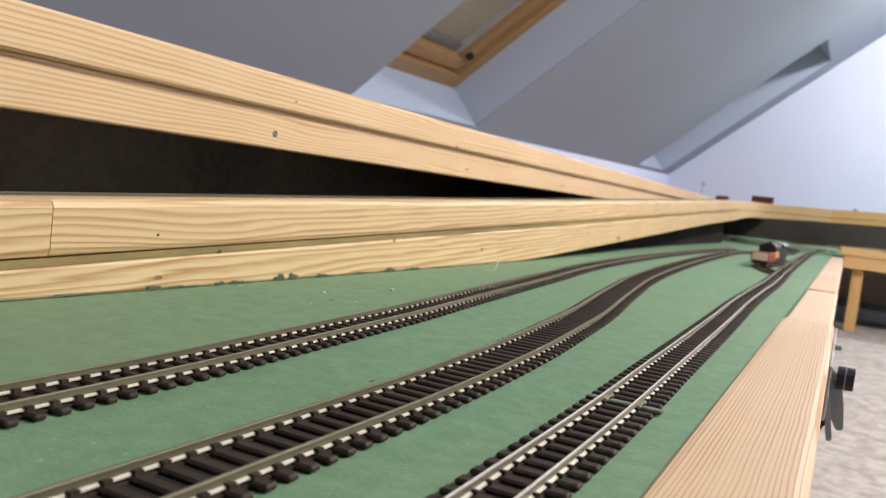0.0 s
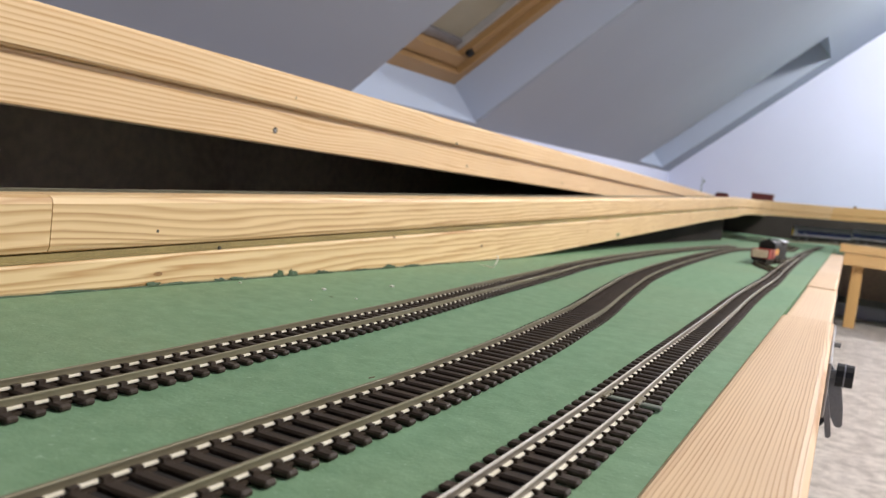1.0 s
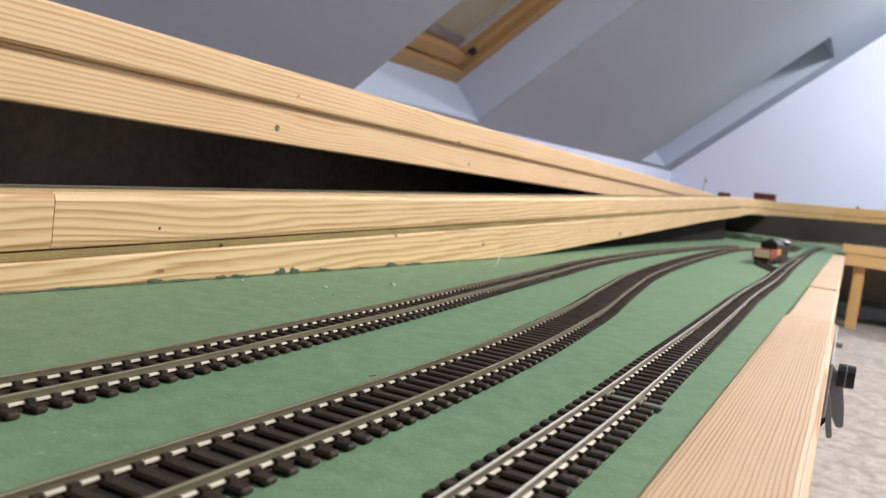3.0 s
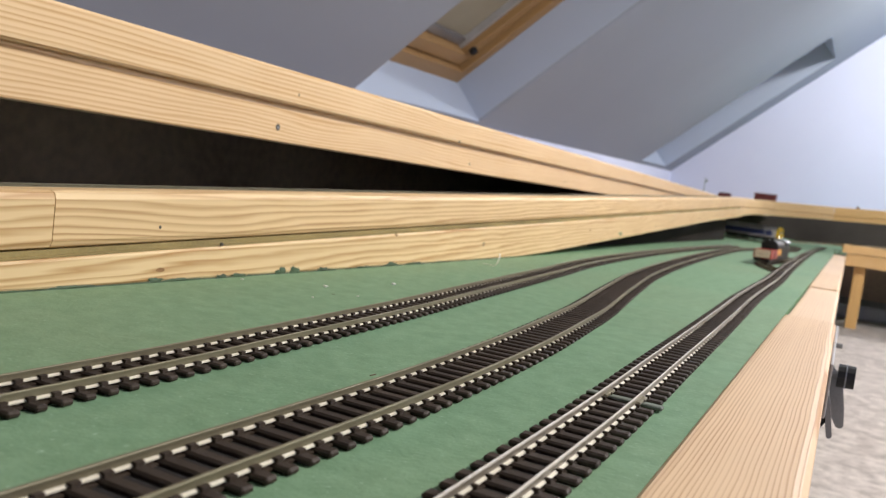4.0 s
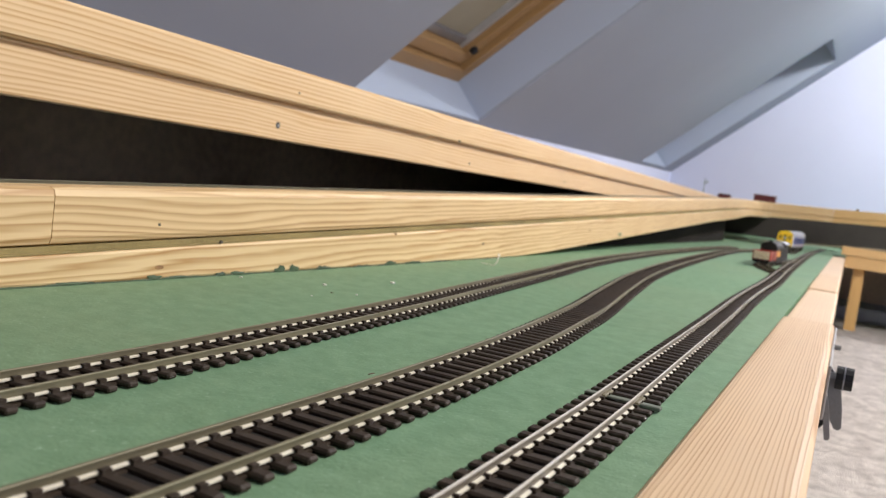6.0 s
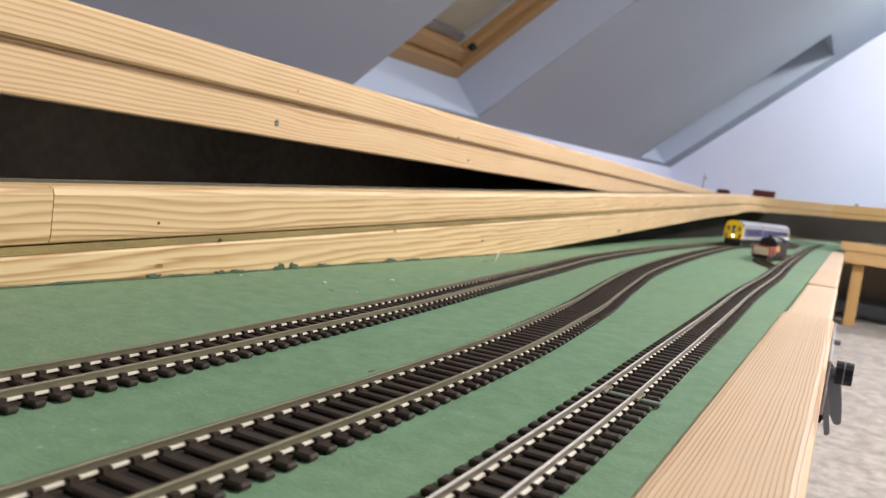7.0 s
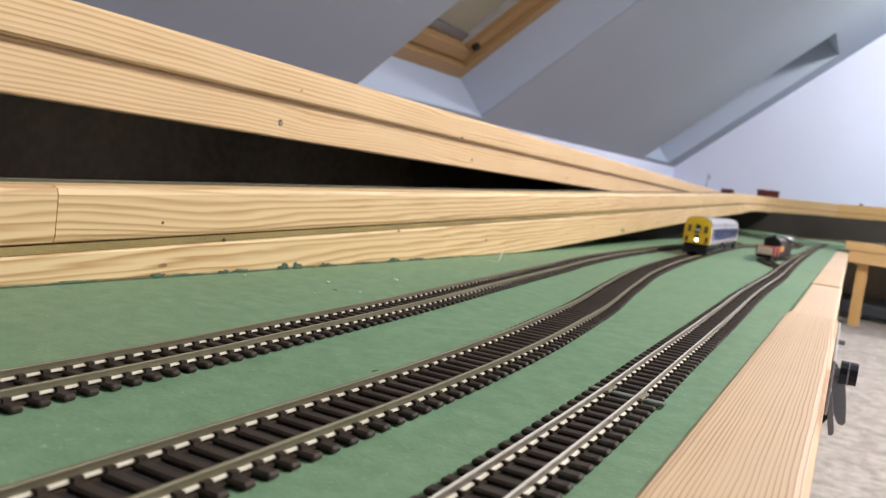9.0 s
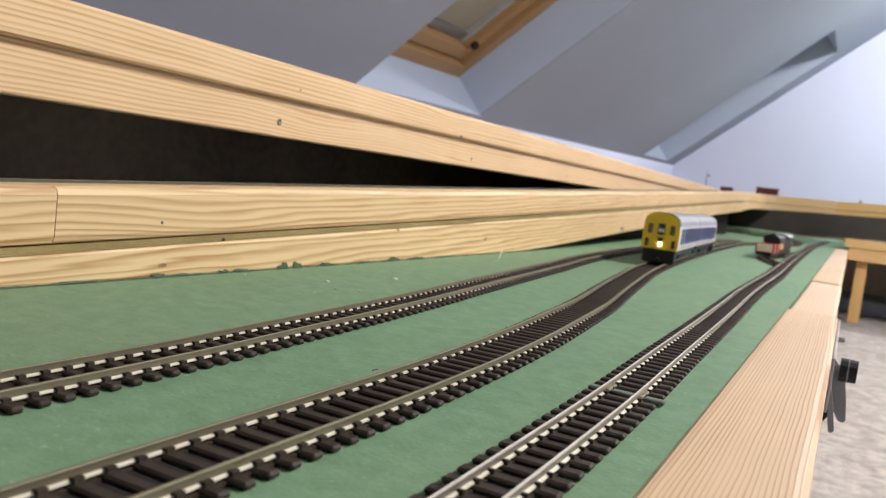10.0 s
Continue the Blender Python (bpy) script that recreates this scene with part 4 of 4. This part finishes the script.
part("arm_plate", prism(bmesh.new(), [(0.0021, -0.0310), (0.0043, -0.0390), (0.0066, -0.0500), (0.0084, -0.0602), (0.0072, -0.0620), (0.0051, -0.0618), (0.0034, -0.0540), (0.0021, -0.0440)], -0.010, -0.0065), "steel_plate", br, "grey steel arm")
# black piece added for the shadow behind the bracket arms
part("arm_shadow", prism(bmesh.new(), [(-0.0030, -0.0400), (0.0020, -0.0370), (0.0036, -0.0560), (0.0012, -0.0600), (-0.0028, -0.0560)], 0.012, 0.030), "black", br, "black piece for the shadow behind the arms")
knob = rod(bmesh.new(), (0.0057, 0.0, -0.0205), (0.0163, 0.0, -0.0205), 0.0080, 0.0077, 12)
knob = part("knob", knob, "black", br, "ribbed black plastic knob")
part("knob_ring", rod(bmesh.new(), (0.0104, 0.0, -0.0205), (0.0112, 0.0, -0.0205), 0.0083, 0.0083, 18), "metal_grey", knob, "thin metal ring")
part("bolt", rod(bmesh.new(), (0.0, 0.03, -0.0045), (0.0062, 0.03, -0.0045), 0.0018, 0.0018, 8), "metal_dark", br)
part("spindle", rod(bmesh.new(), (0.0010, 0.0, -0.0205), (0.0072, 0.0, -0.0205), 0.0030, 0.0030, 10), "metal_dark", br)

# ---- clutter and wear ----
def low_at(y, z):
    """A place on the face of the lower strip, drawn in from the face of the boards behind it."""
    return y * 0.966, 0.0746 + (z - 0.0746) * 0.966


def screw(owner, y, z, x, r, material="hole", name="nail_hole", long=1.0):
    bm = rod(bmesh.new(), (x - 0.001, y, z), (x + 0.0002, y, z), r, r * 0.9, 14)
    if long != 1.0:
        for v in bm.verts:
            v.co.y = y + (v.co.y - y) * long
    return part(name, bm, material, owner, {"nail_hole": "dark nail hole", "knot": "brown knot"}.get(name, "steel screw head"))


for y, z, r in ((0.5396, 0.1006, 0.0030), (0.9144, 0.099, 0.0019), (1.2876, 0.0985, 0.0017), (1.63, 0.0995, 0.0016)):
    screw(UNDER, y, z, UX - 0.0066, r)
screw(UNDER, 0.5396, 0.1004, UX - 0.0062, 0.0015, "metal_dark", "screw_head")
screw(UPPER, 0.5542, 0.1294, UX, 0.0009)
screw(UPPER, 0.866, 0.1222, UX - 0.0003, 0.0015, "hole", "knot", 2.4)
screw(RAMP, 0.3346, 0.0297, FX, 0.0010)
for y, z, r in ((0.7966, 0.0138, 0.0018), (0.393, 0.0185, 0.0011), (1.63, 0.0385, 0.0016), (2.1, 0.062, 0.0018)):
    screw(LOWER, *low_at(y, z), LX, r)
screw(LOWER, *low_at(0.608, 0.0240), LX, 0.0010, "knot", "knot", 1.9)
screw(LOWER, *low_at(0.344, 0.0045), LX, 0.0013, "knot", "knot", 2.6)
screw(LOWER, *low_at(1.185, 0.030), LX, 0.0018, "knot", "knot", 1.3)


def smear(y, z, w, h, x, material="smear", seed=0):
    """A ragged dab of dried paint on the face of a fascia."""
    rnd = random.Random(seed)
    bm = bmesh.new()
    rim = []
    n = 18
    for i in range(n):
        a = 2 * math.pi * i / n
        k = rnd.uniform(0.55, 1.1)
        rim.append(bm.verts.new((x, y + w * k * math.cos(a), z + h * k * math.sin(a))))
    mid = bm.verts.new((x + 0.0006, y, z))
    for i in range(n):
        bm.faces.new((rim[i], rim[(i + 1) % n], mid))
    return part("paint_smear", bm, material, LOWER, "ragged dab of dried green paint")


for i, (y, w, h) in enumerate(((0.285, 0.02, 0.0012), (0.3403, 0.009, 0.0030), (0.360, 0.02, 0.0012), (0.395, 0.008, 0.0024), (0.412, 0.012, 0.0022), (0.454, 0.008, 0.0046), (0.4685, 0.006, 0.0060), (0.473, 0.005, 0.0040), (0.5047, 0.012, 0.0028), (0.56, 0.02, 0.0010), (0.6049, 0.017, 0.0034), (0.645, 0.022, 0.0020), (0.70, 0.02, 0.0008))):
    smear(y * 0.966, 0.0008, w * 0.75, h * 0.85, LX + 0.0003, seed=i)
smear(1.319, 0.0265, 0.016, 0.0036, LX + 0.0003, "smear_thin", seed=31)

rnd = random.Random(11)
bm = bmesh.new()
last = None
for i in range(260):
    y = 0.02 + i * 0.0032
    hgt = 0.0003 + 0.0008 * max(0.0, noise.noise((y * 60, 0.3, 0.1)) + 0.45) + rnd.uniform(0, 0.0003)
    pair = bm.verts.new((LX + 0.0006, y, 0.0001)), bm.verts.new((LX + 0.0004, y, hgt))
    if last:
        bm.faces.new((last[0], pair[0], pair[1], last[1]))
    last = pair
part("paint_line", bm, "smear", LOWER, "ragged line of green paint along the foot")
rnd = random.Random(5)
for x, y, s in ((-0.2856, 0.4251, 0.0011), (-0.2733, 0.4886, 0.0012), (-0.2555, 0.4153, 0.0006), (-0.323, 0.3906, 0.0007), (-0.2646, 0.3821, 0.0005)):
    bm = block(-s, s, -s * 1.3, s * 1.3, 0, s * 0.9, s * 0.3, 1, m=pose(x, y, 0, 0, 0, rnd.uniform(0, 90)))
    tagged(finish("plaster_crumb", bm, "chip"), "tiny pale crumb lying on the green board", "crumb", "crumbs")
for x, y, s in ((-0.1499, 0.2608, 0.0022), (-0.2668, 0.4056, 0.0014), (-0.0587, 0.4119, 0.0022), (-0.060, 0.425, 0.0012)):
    bm = block(-s * 0.8, s * 0.8, -s * 0.12, s * 0.12, 0, s * 0.15, s * 0.04, 1, m=pose(x, y, 0, 0, 0, rnd.uniform(0, 90)))
    tagged(finish("grit", bm, "brown"), "dark scrap of grit lying on the board", "grit", "grit scraps")
curl = curve_points([Vector(p) for p in ((-0.312, 0.728, 0.0008), (-0.3051, 0.7256, 0.001), (-0.296, 0.720, 0.0012), (-0.2945, 0.724, 0.006), (-0.298, 0.735, 0.0115), (-0.301, 0.738, 0.0108))], 0.002)
bm = sweep(bmesh.new(), curl, [(-0.0004, -0.0002), (0.0004, -0.0002), (0.0004, 0.0002), (-0.0004, 0.0002)])
tagged(finish("glue_curl", bm, "chip"), "curled pale thread of dried glue on the board", "glue scrap")
rnd = random.Random(8)
bm = bmesh.new()
for i in range(90):
    c = Vector((rnd.gauss(0, 0.013), rnd.gauss(0, 0.009), abs(rnd.gauss(0, 0.008)) + 0.002))
    bmesh.ops.create_icosphere(bm, subdivisions=1, radius=rnd.uniform(0.0016, 0.0036), matrix=Matrix.Translation(c) @ pose(0, 0, 0, rnd.uniform(0, 90), rnd.uniform(0, 90), 0) @ Matrix.Diagonal((1, 0.7, 1.2, 1)))
bush = finish("lichen_bush", bm, "lichen")
bush.location = (-0.385, 3.42, 0.0)
tagged(bush, "pale grey-green lichen bush on the board by the tracks", "model bush")
tagged(finish("storage_box", block(-0.06, 0.55, 3.36, 3.70, FLOOR, -0.182, 0.01, 2), "storage"), "grey-blue plastic storage box under the table", "box")

motions()
